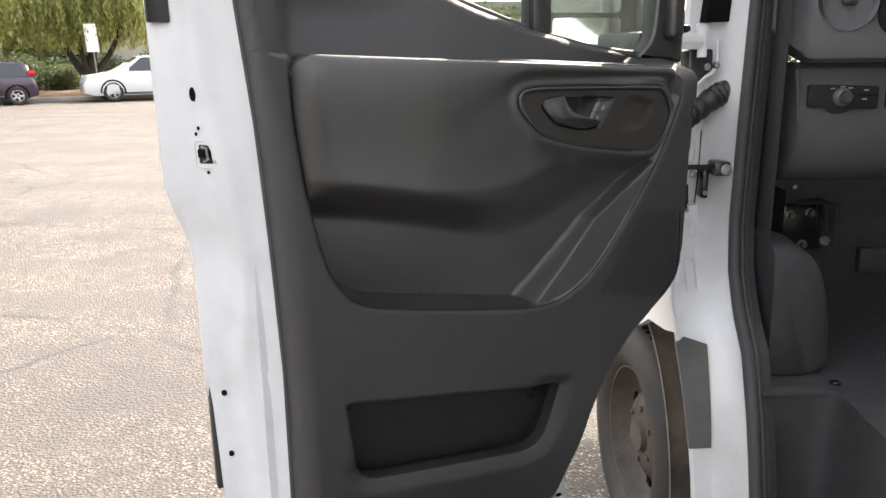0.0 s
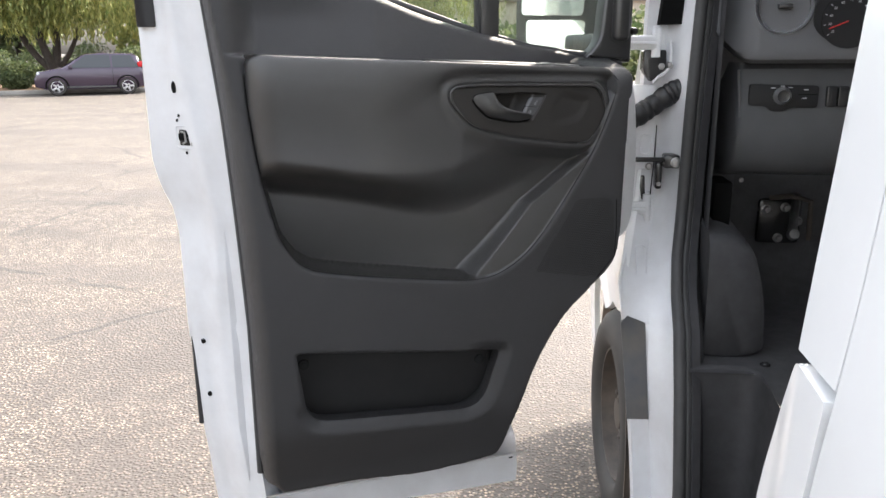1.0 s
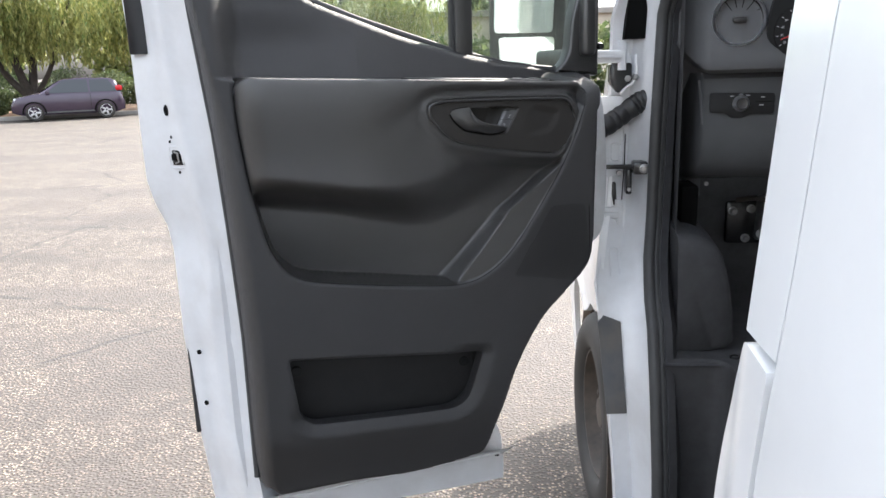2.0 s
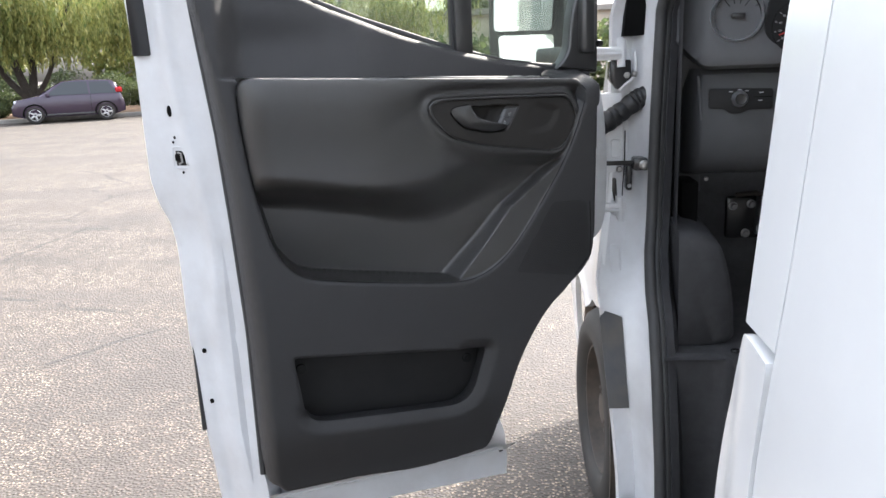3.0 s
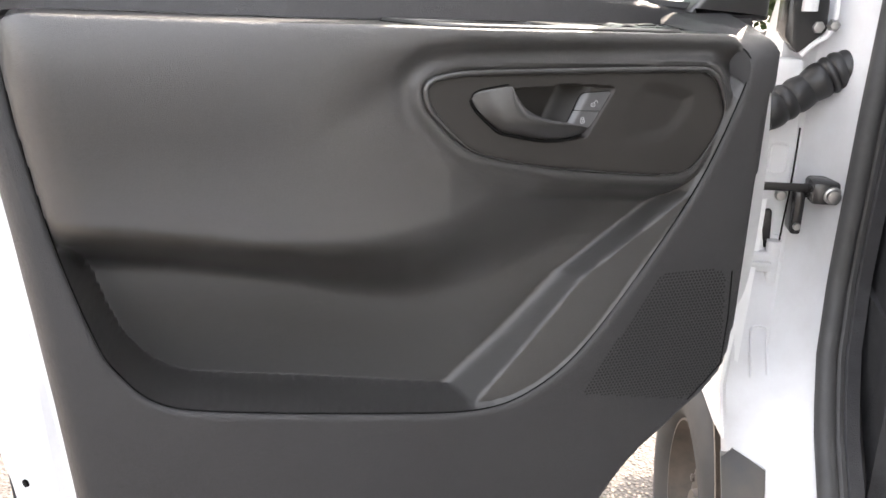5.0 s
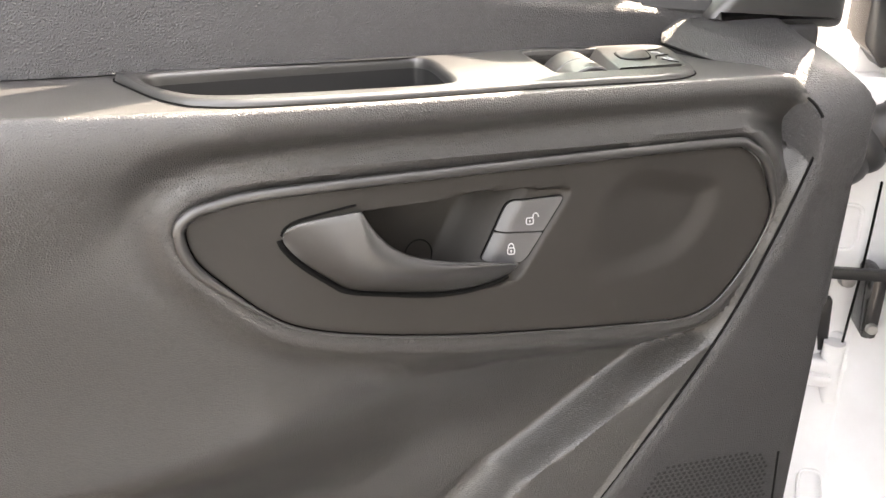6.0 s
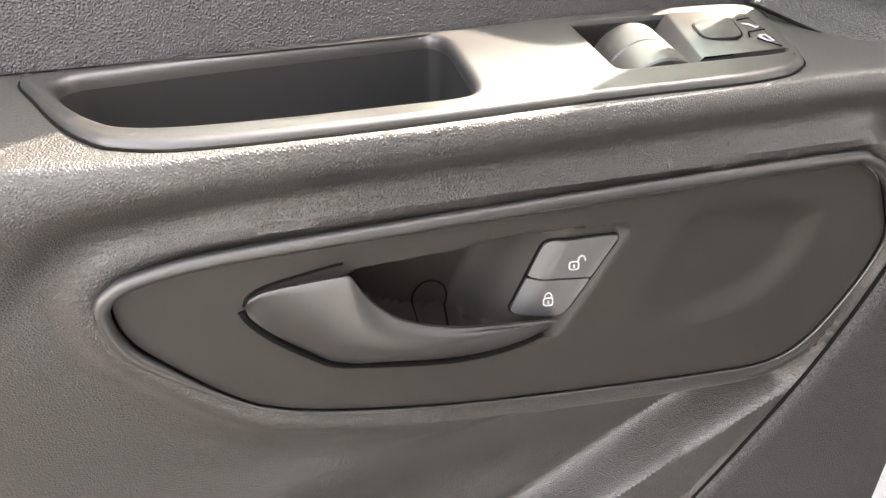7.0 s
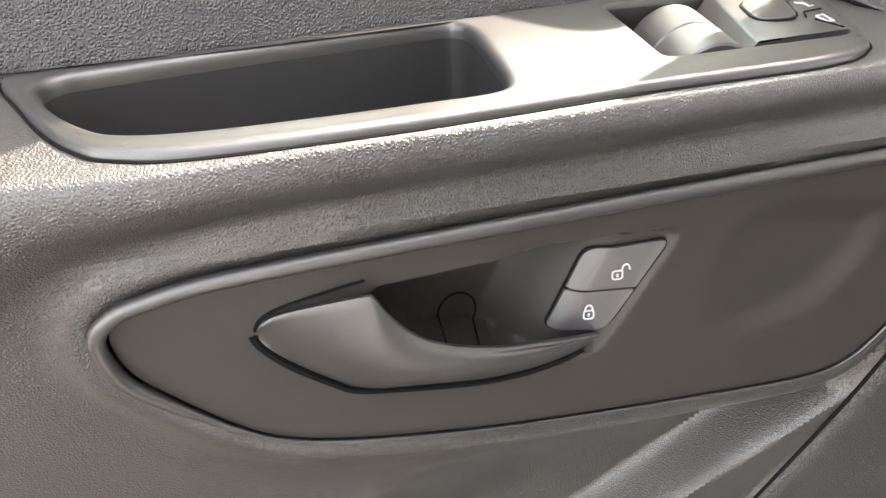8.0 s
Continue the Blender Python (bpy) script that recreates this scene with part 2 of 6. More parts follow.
def thing(name, m, label, category, group="", kind=""):
    ob = new(name)
    ob.matrix_world = m
    return tagged(ob, label, category, group, kind)


def solo(name, bm, material, label, category, group="", kind="", m=None, smooth=True, angle=38):
    ob = new(name, mesh_of(name, bm, material, smooth, angle))
    if m is not None:
        ob.matrix_world = m
    return tagged(ob, label, category, group, kind)


def smooth01(t):
    t = np.clip(t, 0, 1)
    return t * t * (3 - 2 * t)


def spline(pts, per=6, closed=True):
    """A Catmull-Rom curve through the control points."""
    p = np.array(pts, float)
    n = len(p)
    out = []
    for i in range(n if closed else n - 1):
        a, b, c, d = (p[(i + k) % n] if closed else p[min(max(i + k, 0), n - 1)] for k in (-1, 0, 1, 2))
        for t in np.arange(per) / per:
            out.append(0.5 * (2 * b + (c - a) * t + (2 * a - 5 * b + 4 * c - d) * t**2 + (3 * b - a - 3 * c + d) * t**3))
    if not closed:
        out.append(p[-1])
    return np.array(out)


def rounded(pts, radius, per=5):
    """A polygon with its corners rounded; radius may be one number or one for each corner."""
    p = np.array(pts, float)
    n, out = len(p), []
    rs = radius if hasattr(radius, "__len__") else [radius] * n
    for i in range(n):
        a, b, c = p[i - 1], p[i], p[(i + 1) % n]
        u, v = (a - b), (c - b)
        lu, lv = np.linalg.norm(u), np.linalg.norm(v)
        r = min(rs[i], lu * 0.48, lv * 0.48)
        s, e = b + u / lu * r, b + v / lv * r
        for t in np.linspace(0, 1, per):
            out.append((1 - t) ** 2 * s + 2 * t * (1 - t) * b + t * t * e)
    return np.array(out)


def nearest(P, poly):
    """Signed distance (negative inside) from points P to a polygon, and the nearest points on it."""
    a, b = poly, np.roll(poly, -1, 0)
    best = np.full(len(P), 1e9)
    foot = np.zeros_like(P)
    inside = np.zeros(len(P), bool)
    for (ax, ay), (bx, by) in zip(a, b):
        dx, dy = bx - ax, by - ay
        l2 = dx * dx + dy * dy
        if l2 < 1e-14:
            continue
        t = np.clip(((P[:, 0] - ax) * dx + (P[:, 1] - ay) * dy) / l2, 0, 1)
        q = np.stack([ax + t * dx, ay + t * dy], 1)
        d = np.hypot(*(P - q).T)
        m = d < best
        best[m], foot[m] = d[m], q[m]
        cross = (ay > P[:, 1]) != (by > P[:, 1])
        xi = ax + (P[:, 1] - ay) / (dy if abs(dy) > 1e-12 else 1e-12) * dx
        inside ^= cross & (P[:, 0] < xi)
    return np.where(inside, -best, best), foot


def field(outline, rise, step, place, holes=(), rim=0.0, rows=None, shear=None):
    """A shaped sheet: a grid over the outline (less the holes), lifted by rise(u, v) and set in space by place(u, v, h).
    rim: how far its edge is turned back. rows: v values of the grid. shear(u, v): moves a row's v along u."""
    lo, hi = outline.min(0) - 2 * step, outline.max(0) + 2 * step
    us = np.arange(lo[0], hi[0] + step, step)
    vs = np.arange(lo[1], hi[1] + step, step) if rows is None else np.array(rows)
    U, V = np.meshgrid(us, vs)
    if shear is not None:
        V = V + shear(U, V)
    P = np.stack([U.ravel(), V.ravel()], 1)
    S, F = nearest(P, outline)
    for h in holes:
        s, f = nearest(P, h)
        m = -s > S
        S[m], F[m] = -s[m], f[m]
    near = np.abs(S) < step * 0.72
    P[near] = F[near]
    ok = (S < step * 0.72).reshape(U.shape)
    H = rise(P[:, 0], P[:, 1])
    bm = bmesh.new()
    ids = {}
    nu = U.shape[1]

    def vert(k):
        if k not in ids:
            ids[k] = bm.verts.new(place(P[k, 0], P[k, 1], H[k]))
        return ids[k]

    quad = ok[:-1, :-1] & ok[1:, :-1] & ok[:-1, 1:] & ok[1:, 1:]
    for j, i in zip(*np.nonzero(quad)):
        k = j * nu + i
        ks = (k, k + 1, k + nu + 1, k + nu)
        if len({(round(P[q, 0], 7), round(P[q, 1], 7)) for q in ks}) == 4:
            bm.faces.new([vert(q) for q in ks])
        else:
            seen, vs_ = set(), []
            for q in ks:
                key = (round(P[q, 0], 7), round(P[q, 1], 7))
                if key not in seen:
                    seen.add(key)
                    vs_.append(vert(q))
            if len(vs_) == 3:
                bm.faces.new(vs_)
    bmesh.ops.remove_doubles(bm, verts=bm.verts, dist=1e-6)
    if rim:
        edges = [e for e in bm.edges if len(e.link_faces) == 1]
        r = bmesh.ops.extrude_edge_only(bm, edges=edges)
        back = Vector(place(0, 0, 1)) - Vector(place(0, 0, 0))
        bmesh.ops.translate(bm, verts=[g for g in r["geom"] if isinstance(g, bmesh.types.BMVert)], vec=back * rim)
    bmesh.ops.recalc_face_normals(bm, faces=bm.faces)
    return bm


def slab(outline, place, h0, h1, bevel=0.0, segments=2):
    """A flat plate with that outline, from h0 (back) to h1 (front), its front edge bevelled."""
    bm = bmesh.new()
    f = bm.faces.new([bm.verts.new(place(u, v, h1)) for u, v in outline])
    g = bmesh.ops.extrude_face_region(bm, geom=[f])
    d = Vector(place(0, 0, h0)) - Vector(place(0, 0, h1))
    bmesh.ops.translate(bm, verts=[x for x in g["geom"] if isinstance(x, bmesh.types.BMVert)], vec=d)
    if bevel:
        front = [e for e in f.edges] if f.is_valid else []
        if front:
            bmesh.ops.bevel(bm, geom=front, offset=bevel, segments=segments, affect="EDGES", profile=0.5)
    bmesh.ops.recalc_face_normals(bm, faces=bm.faces)
    return bm


def box(x0, y0, z0, x1, y1, z1, bevel=0.0, segments=2, bm=None, m=None):
    own = bmesh.new()
    bmesh.ops.create_cube(own, size=1)
    bmesh.ops.scale(own, vec=(x1 - x0, y1 - y0, z1 - z0), verts=own.verts)
    bmesh.ops.translate(own, vec=((x0 + x1) / 2, (y0 + y1) / 2, (z0 + z1) / 2), verts=own.verts)
    if bevel:
        bmesh.ops.bevel(own, geom=own.edges[:], offset=bevel, segments=segments, affect="EDGES", profile=0.5)
    if m is not None:
        own.transform(m)
    return joined(bm, own)


def joined(bm, own):
    if bm is None:
        return own
    me = bpy.data.meshes.new("tmp")
    own.to_mesh(me)
    own.free()
    bm.from_mesh(me)
    bpy.data.meshes.remove(me)
    return bm


def tube(path, radius, sides=10, caps=True, bm=None):
    """A round bar along a path of points; radius is one number or one for each point."""
    own = bmesh.new()
    pts = [Vector(p) for p in path]
    rs = radius if hasattr(radius, "__len__") else [radius] * len(pts)
    rings, ref = [], None
    for i, p in enumerate(pts):
        d = (pts[min(i + 1, len(pts) - 1)] - pts[max(i - 1, 0)]).normalized()
        ref = (ref - d * ref.dot(d)) if ref else (Vector((0, 0, 1)) if abs(d.z) < 0.9 else Vector((1, 0, 0)))
        ref = (ref - d * ref.dot(d)).normalized()
        o = d.cross(ref)
        rings.append([own.verts.new(p + (ref * math.cos(a) + o * math.sin(a)) * rs[i]) for a in (2 * math.pi * k / sides for k in range(sides))])
    for a, b in zip(rings, rings[1:]):
        for k in range(sides):
            own.faces.new((a[k], a[(k + 1) % sides], b[(k + 1) % sides], b[k]))
    if caps:
        own.faces.new(rings[0][::-1])
        own.faces.new(rings[-1])
    bmesh.ops.recalc_face_normals(own, faces=own.faces)
    return joined(bm, own)


def lathe(profile, m, sides=32, bm=None):
    """Turns a profile of (radius, height) round the z axis of the pose m."""
    own = bmesh.new()
    rings = []
    for r, h in profile:
        if r < 1e-6:
            rings.append([own.verts.new(m @ Vector((0, 0, h)))])
        else:
            rings.append([own.verts.new(m @ Vector((r * math.cos(a), r * math.sin(a), h))) for a in (2 * math.pi * k / sides for k in range(sides))])
    for a, b in zip(rings, rings[1:]):
        for k in range(sides):
            vs = [a[k % len(a)], a[(k + 1) % len(a)], b[(k + 1) % len(b)], b[k % len(b)]]
            vs = list(dict.fromkeys(vs))
            if len(vs) > 2:
                own.faces.new(vs)
    bmesh.ops.recalc_face_normals(own, faces=own.faces)
    return joined(bm, own)


def loft(loops, closed=True, cap_first=False, cap_last=False, bm=None):
    """A skin through loops of points of equal count."""
    own = bmesh.new()
    vs = [[own.verts.new(p) for p in l] for l in loops]
    n = len(vs[0])
    for a, b in zip(vs, vs[1:]):
        for k in range(n if closed else n - 1):
            own.faces.new((a[k], a[(k + 1) % n], b[(k + 1) % n], b[k]))
    if cap_first:
        own.faces.new(vs[0][::-1])
    if cap_last:
        own.faces.new(vs[-1])
    bmesh.ops.recalc_face_normals(own, faces=own.faces)
    return joined(bm, own)


def at(z, zs, vs):
    return float(np.interp(z, zs, vs))

# ---------------------------------------------------------------- the open door
# Door space: x runs from the free edge (-1.18) to the hinge (0), -y faces the cabin side, z from the door's lower edge.
ZB = 0.43
M_DOOR = pose(0.70, 1.84, ZB, 0, 0, 25.2)
VAN_AT = Vector((1.66, 0.0, 0.0))
van = thing("van", Matrix.Translation(VAN_AT), "white cargo van parked with its cab door open", "van")


def on_door(u, v, h):
    return (u, h, v - ZB)


def on_shelf(u, v, h):
    return (u, v, h - ZB)


def shelf_z(x):
    return 1.482 + 0.045 * (-0.3 - x)


def shelf_back(x):
    return -0.016 - 0.2 * np.clip(-0.28 - x, -0.05, 0.45)


def shelf_front(x):
    return -0.1365 - 0.152 * np.clip(-0.28 - x, -0.1, 0.29)


def panel_y(x):
    return -0.138 - 0.11 * np.clip(-0.25 - x, -0.1, 0.45)


TRIM = spline([(-1.085, 1.80), (-1.062, 1.62), (-1.040, 1.395), (-1.027, 1.18), (-1.018, 0.945), (-1.018, 0.75), (-1.016, 0.61), (-1.000, 0.572),
               (-0.955, 0.564), (-0.80, 0.563), (-0.65, 0.553), (-0.50, 0.563), (-0.455, 0.580), (-0.431, 0.647), (-0.400, 0.744), (-0.365, 0.825), (-0.31, 0.912), (-0.253, 0.967),
               (-0.195, 1.022), (-0.173, 1.075), (-0.168, 1.20), (-0.164, 1.40), (-0.160, 1.465), (-0.168, 1.496), (-0.253, 1.513), (-0.339, 1.525),
               (-0.477, 1.553), (-0.61, 1.588), (-0.70, 1.620), (-0.80, 1.657), (-0.96, 1.728), (-1.02, 1.80)], 5)
ARM_SIDE = [(-0.200, 1.463), (-0.196, 1.440), (-0.241, 1.32), (-0.307, 1.209), (-0.387, 1.099), (-0.452, 1.046), (-0.522, 1.026), (-0.639, 1.037),
            (-0.835, 1.068), (-0.904, 1.090), (-0.941, 1.134), (-0.958, 1.178), (-0.981, 1.286), (-0.995, 1.405), (-0.998, 1.475)]
arm_side = spline(ARM_SIDE, 6, closed=False)
ARM = np.vstack([arm_side, spline([(-0.998, 1.475), (-0.992, 1.503), (-0.965, shelf_z(-0.965)), (-0.60, shelf_z(-0.60)), (-0.225, shelf_z(-0.225)), (-0.205, 1.476), (-0.200, 1.463)], 5, closed=False)[1:-1]])
ARM_OPEN = np.vstack([arm_side, [(-1.0, 1.8), (-0.19, 1.8)]])
SHELL = spline([(-1.03, 0.445), (-0.70, 0.437), (-0.41, 0.430), (-0.371, 0.440), (-0.376, 0.545), (-0.396, 0.63), (-0.360, 0.74), (-0.325, 0.83), (-0.27, 0.915), (-0.21, 0.972),
                (-0.15, 1.03), (-0.09, 1.09), (-0.075, 1.16), (-0.075, 1.30), (-0.095, 1.43), (-0.125, 1.475), (-0.25, 1.495), (-0.34, 1.505), (-0.48, 1.538), (-0.70, 1.61), (-0.96, 1.71), (-1.03, 1.72)], 4)
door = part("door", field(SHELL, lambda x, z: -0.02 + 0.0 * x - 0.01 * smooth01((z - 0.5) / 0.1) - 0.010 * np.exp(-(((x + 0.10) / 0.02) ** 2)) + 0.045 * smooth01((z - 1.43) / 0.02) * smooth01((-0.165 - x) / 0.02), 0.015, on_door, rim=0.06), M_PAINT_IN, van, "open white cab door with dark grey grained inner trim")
door.matrix_basis = Matrix.Translation(-VAN_AT) @ M_DOOR
POCKET = rounded([(-0.932, 0.903), (-0.912, 0.737), (-0.72, 0.722), (-0.512, 0.708), (-0.466, 0.848), (-0.70, 0.877)], (0.010, 0.045, 0.3, 0.055, 0.008, 0.2))
PANEL = spline([(-0.597, 1.4318), (-0.5925, 1.4385), (-0.582, 1.442), (-0.5526, 1.4447), (-0.461, 1.4434), (-0.354, 1.441), (-0.268, 1.4381), (-0.252, 1.4348), (-0.2396, 1.4249), (-0.231, 1.409),
                (-0.2245, 1.387), (-0.234, 1.3605), (-0.2555, 1.3307), (-0.2785, 1.319), (-0.3186, 1.3212), (-0.403, 1.333), (-0.4633, 1.3431), (-0.5173, 1.356), (-0.5465, 1.367), (-0.5638, 1.38), (-0.581, 1.399), (-0.5935, 1.4157)], 6)


def shift(poly, d):
    """The outline moved outwards by d."""
    a = np.roll(poly, 1, 0) - np.roll(poly, -1, 0)
    n = np.stack([a[:, 1], -a[:, 0]], 1)
    n /= np.linalg.norm(n, axis=1)[:, None] + 1e-12
    area = np.sum(poly[:, 0] * np.roll(poly[:, 1], -1) - np.roll(poly[:, 0], -1) * poly[:, 1])
    return poly + n * d * (-1 if area > 0 else 1)


def trim_rise(x, z):
    P = np.stack([x, z], 1)
    zs = shelf_z(x)
    low = -0.145 + 0.03 * smooth01((0.74 - z) / 0.18)
    dp = np.maximum(nearest(P, POCKET)[0], 0)
    sloped = np.maximum(smooth01((x + 0.56) / 0.06), smooth01((0.80 - z) / 0.05))
    low = low + 0.012 * sloped * smooth01(1 - dp / 0.030) + 0.004 * np.clip(1 - dp / 0.006, 0, 1) ** 2
    da = np.maximum(nearest(P, ARM_OPEN)[0], 0)
    low = low + 0.005 * (1 - np.sqrt(np.clip(1 - np.clip(1 - da / 0.009, 0, 1) ** 2, 0, 1)))
    col = smooth01((-0.965 - x) / 0.07)
    up = shelf_back(x) * 0.9 - 0.004 + np.clip(z - zs, 0, 0.15) * 0.26
    up = up + (-0.1445 - up) * col
    brow = smooth01((z - 1.57) / 0.09) * smooth01((-0.70 - x) / 0.22)
    up = up - 0.022 * brow * (1 - col)
    right = smooth01((x + 0.23) / 0.04)
    t = (zs - 0.001 - 0.003 * right - z) / (0.006 + 0.030 * right)
    y = up + (low - up) * np.sqrt(np.clip(1 - (1 - np.clip(t, 0, 1)) ** 2, 0, 1))
    d = np.clip(-nearest(P, TRIM)[0], 0, 1)
    left = smooth01((-0.97 - x) / 0.02)
    r = 0.012 + 0.024 * left * smooth01((1.62 - z) / 0.3)
    k = np.clip(1 - d / r, 0, 1)
    return y + (0.011 + 0.068 * left * (z < 1.7)) * (1 - np.sqrt(np.clip(1 - k * k, 0, 1)))


ARM_LOW = ([-0.96, -0.85, -0.784, -0.655, -0.594, -0.531, -0.467, -0.36, -0.25], [1.309, 1.287, 1.276, 1.246, 1.238, 1.258, 1.289, 1.318, 1.345])


def arm_low(x):
    return sum(np.interp(x + d, ARM_LOW[0], ARM_LOW[1]) for d in np.linspace(-0.07, 0.07, 9)) / 9


def seam_x(z):
    """The forward edge of the armrest, carried on straight below its lower corner."""
    return np.interp(z, [0.98, 1.046, 1.099, 1.209, 1.32, 1.44], [-0.468, -0.422, -0.382, -0.307, -0.241, -0.196])


def arm_rise(x, z):
    """Padded face with a rounded nose, a raised rim round the handle panel, and the open bin undercut below it."""
    P = np.stack([x, z], 1)
    zs, yf = shelf_z(x), shelf_front(x)
    left = smooth01((-0.54 - x) / 0.26)
    t = np.clip((zs - z) / (0.015 + 0.040 * left), 0, 1)
    nose = yf - (0.0045 + 0.0075 * left) * np.sqrt(1 - (1 - t) ** 2)
    front = nose + (0.012 - 0.006 * left) * smooth01((zs - z - 0.006 - 0.03 * left) / (0.028 + 0.09 * left)) + 0.010 * smooth01((zs - z - 0.05) / 0.14)
    zb = arm_low(x)
    fwd = smooth01((x + 0.80) / 0.42)
    deep = -0.080 - 0.022 * fwd + (0.022 - 0.010 * fwd) * smooth01((1.22 - z) / 0.18)
    soft = smooth01((x + 0.80) / 0.30)
    y = front + (deep - front) * smooth01((zb - z + 0.012 + 0.040 * soft) / (0.085 + 0.055 * soft))
    dp = nearest(P, PANEL)[0]
    upper = smooth01((z - 1.385) / 0.05) * (0.35 + 0.65 * smooth01((x + 0.61) / 0.06))
    ledge = np.interp(dp, [0.0, 0.0060, 0.0078, 0.0098, 0.012, 0.016, 0.022, 0.030, 0.040], [0.002, 0.0006, -0.0012, -0.0022, -0.0024, -0.0008, 0.0030, 0.0060, 0.007])
    flush = np.interp(dp, [0.0, 0.0030, 0.0065, 0.012, 0.020, 0.030], [0.0016, 0.0004, -0.0010, -0.0002, 0.0036, 0.0062])
    ring = panel_y(x) + flush + (ledge - flush) * upper
    y = ring + (y - ring) * smooth01((dp - 0.010) / (0.024 + 0.012 * (1 - upper)))
    d = -nearest(P, ARM_OPEN)[0]
    w_high = np.where(x < -0.6, 0.055, 0.022)
    round_ = np.sqrt(1 - (1 - np.clip(d / w_high, 0, 1)) ** 2)
    sheer = smooth01(d / 0.010)
    proud = smooth01((-0.136 - y) / 0.012)
    y = -0.136 + (y + 0.136) * (sheer + (round_ - sheer) * proud)
    # sloping facet at the forward end of the bin, rounded into it
    across = (seam_x(z) - x) * 0.84
    wide = 0.066 * np.clip((1.292 - z) / 0.102, 0, 1) + 0.12 * np.clip(1.19 - z, 0, 0.2)
    facet = -0.1385 + 0.10 * np.clip(across, 0, 1) + 2.2 * np.clip(across - 0.93 * wide, 0, 1)
    k = 0.008 + 0.018 * np.clip(wide / 0.066, 0, 1)
    h = np.clip(0.5 + 0.5 * (y - facet) / k, 0, 1)
    return y + (facet - y) * h - k * h * (1 - h) * 0.6


ROWS_ARM = np.arange(1.00, 1.4895, 0.0024)
ARM_FRONT = np.vstack([arm_side, [(-0.997, shelf_z(-0.997) - 0.034), (-0.60, shelf_z(-0.60) - 0.034), (-0.2005, shelf_z(-0.2005) - 0.034)]])
ARM_FRONT = ARM_FRONT[(ARM_FRONT[:, 1] <= shelf_z(ARM_FRONT[:, 0]) - 0.0335)]
ROWS_TRIM = np.concatenate([np.arange(0.53, 1.44, 0.004), np.arange(1.44, 1.515, 0.0025), np.arange(1.515, 1.84, 0.006)])


def follow(u, v):
    return (shelf_z(u) - 1.482) * smooth01((v - 1.2) / 0.2)


trim = part("trim_panel", field(TRIM, trim_rise, 0.0048, on_door, holes=[np.where((ARM[:, 1] < shelf_z(ARM[:, 0]) - 0.05)[:, None], shift(ARM, 0.0135), shift(ARM, 0.0006)), POCKET], rim=0.03, rows=ROWS_TRIM, shear=follow), M_TRIM, door, "dark grey grained plastic trim with a map pocket")
arm = part("armrest", field(ARM_FRONT, arm_rise, 0.003, on_door, holes=[shift(PANEL, 0.003)], rim=0.004, rows=ROWS_ARM, shear=follow), M_VINYL, door, "padded leather-grain armrest over an open bin")

way = np.gradient(arm_side, axis=0)
way /= np.linalg.norm(way, axis=1)[:, None]
out_ = np.stack([-way[:, 1], way[:, 0]], 1)
if np.mean(nearest(arm_side[20:-20] + out_[20:-20] * 0.005, ARM_OPEN)[0]) < 0:
    out_ = -out_
rings = []
for d in (0.0, 0.0006, 0.0016, 0.003, 0.005, 0.0075, 0.0105, 0.014):
    q = arm_side + out_ * d
    rings.append([on_door(u, v, y - 0.0002) for (u, v), y in zip(q, trim_rise(q[:, 0], q[:, 1]))])
rings.insert(0, [(x, y + 0.03, z) for x, y, z in rings[0]])
part("trim_lip", loft(rings, closed=False), M_TRIM, door, "rounded lip of the door bin")
# shoulder of the trim at the forward end of the armrest
SHOULDER = rounded([(-0.258, -0.028), (-0.236, -0.082), (-0.207, -0.128), (-0.199, -0.146), (-0.160, -0.146), (-0.150, -0.06), (-0.136, -0.004), (-0.245, -0.004)], (0.006, 0.05, 0.02, 0.004, 0.012, 0.04, 0.01, 0.01))


def shoulder_rise(x, y):
    base = np.interp(y, [-0.146, -0.128, -0.085, -0.03, 0.004], [1.462, 1.468, 1.479, 1.488, 1.492])
    seam = np.interp(y, [-0.146, -0.128, -0.082, -0.028], [-0.199, -0.207, -0.236, -0.258])
    side = np.interp(y, [-0.146, -0.06, -0.004], [-0.1585, -0.1485, -0.1345])
    z = base + 0.008 * smooth01((x - seam) / 0.03) - 0.003 * np.clip(1 - (x - seam) / 0.004, 0, 1)
    k = np.clip(1 - np.minimum((side - x) / 0.022, (y + 0.146) / 0.024), 0, 1)
    return z - 0.028 * (1 - np.sqrt(np.clip(1 - k * k, 0, 1)))


part("trim_shoulder", field(SHOULDER, shoulder_rise, 0.0028, on_shelf, rim=-0.035), M_TRIM, door)
seam = [(-0.258, -0.028), (-0.236, -0.082), (-0.207, -0.128), (-0.1995, -0.141)]
part("shoulder_seam", tube([(u, v, float(shoulder_rise(np.array([u]), np.array([v]))[0]) + 0.0003 - ZB) for u, v in spline([(*p,) for p in seam], 8, closed=False)], 0.0011, 6), M_HOLE, door)

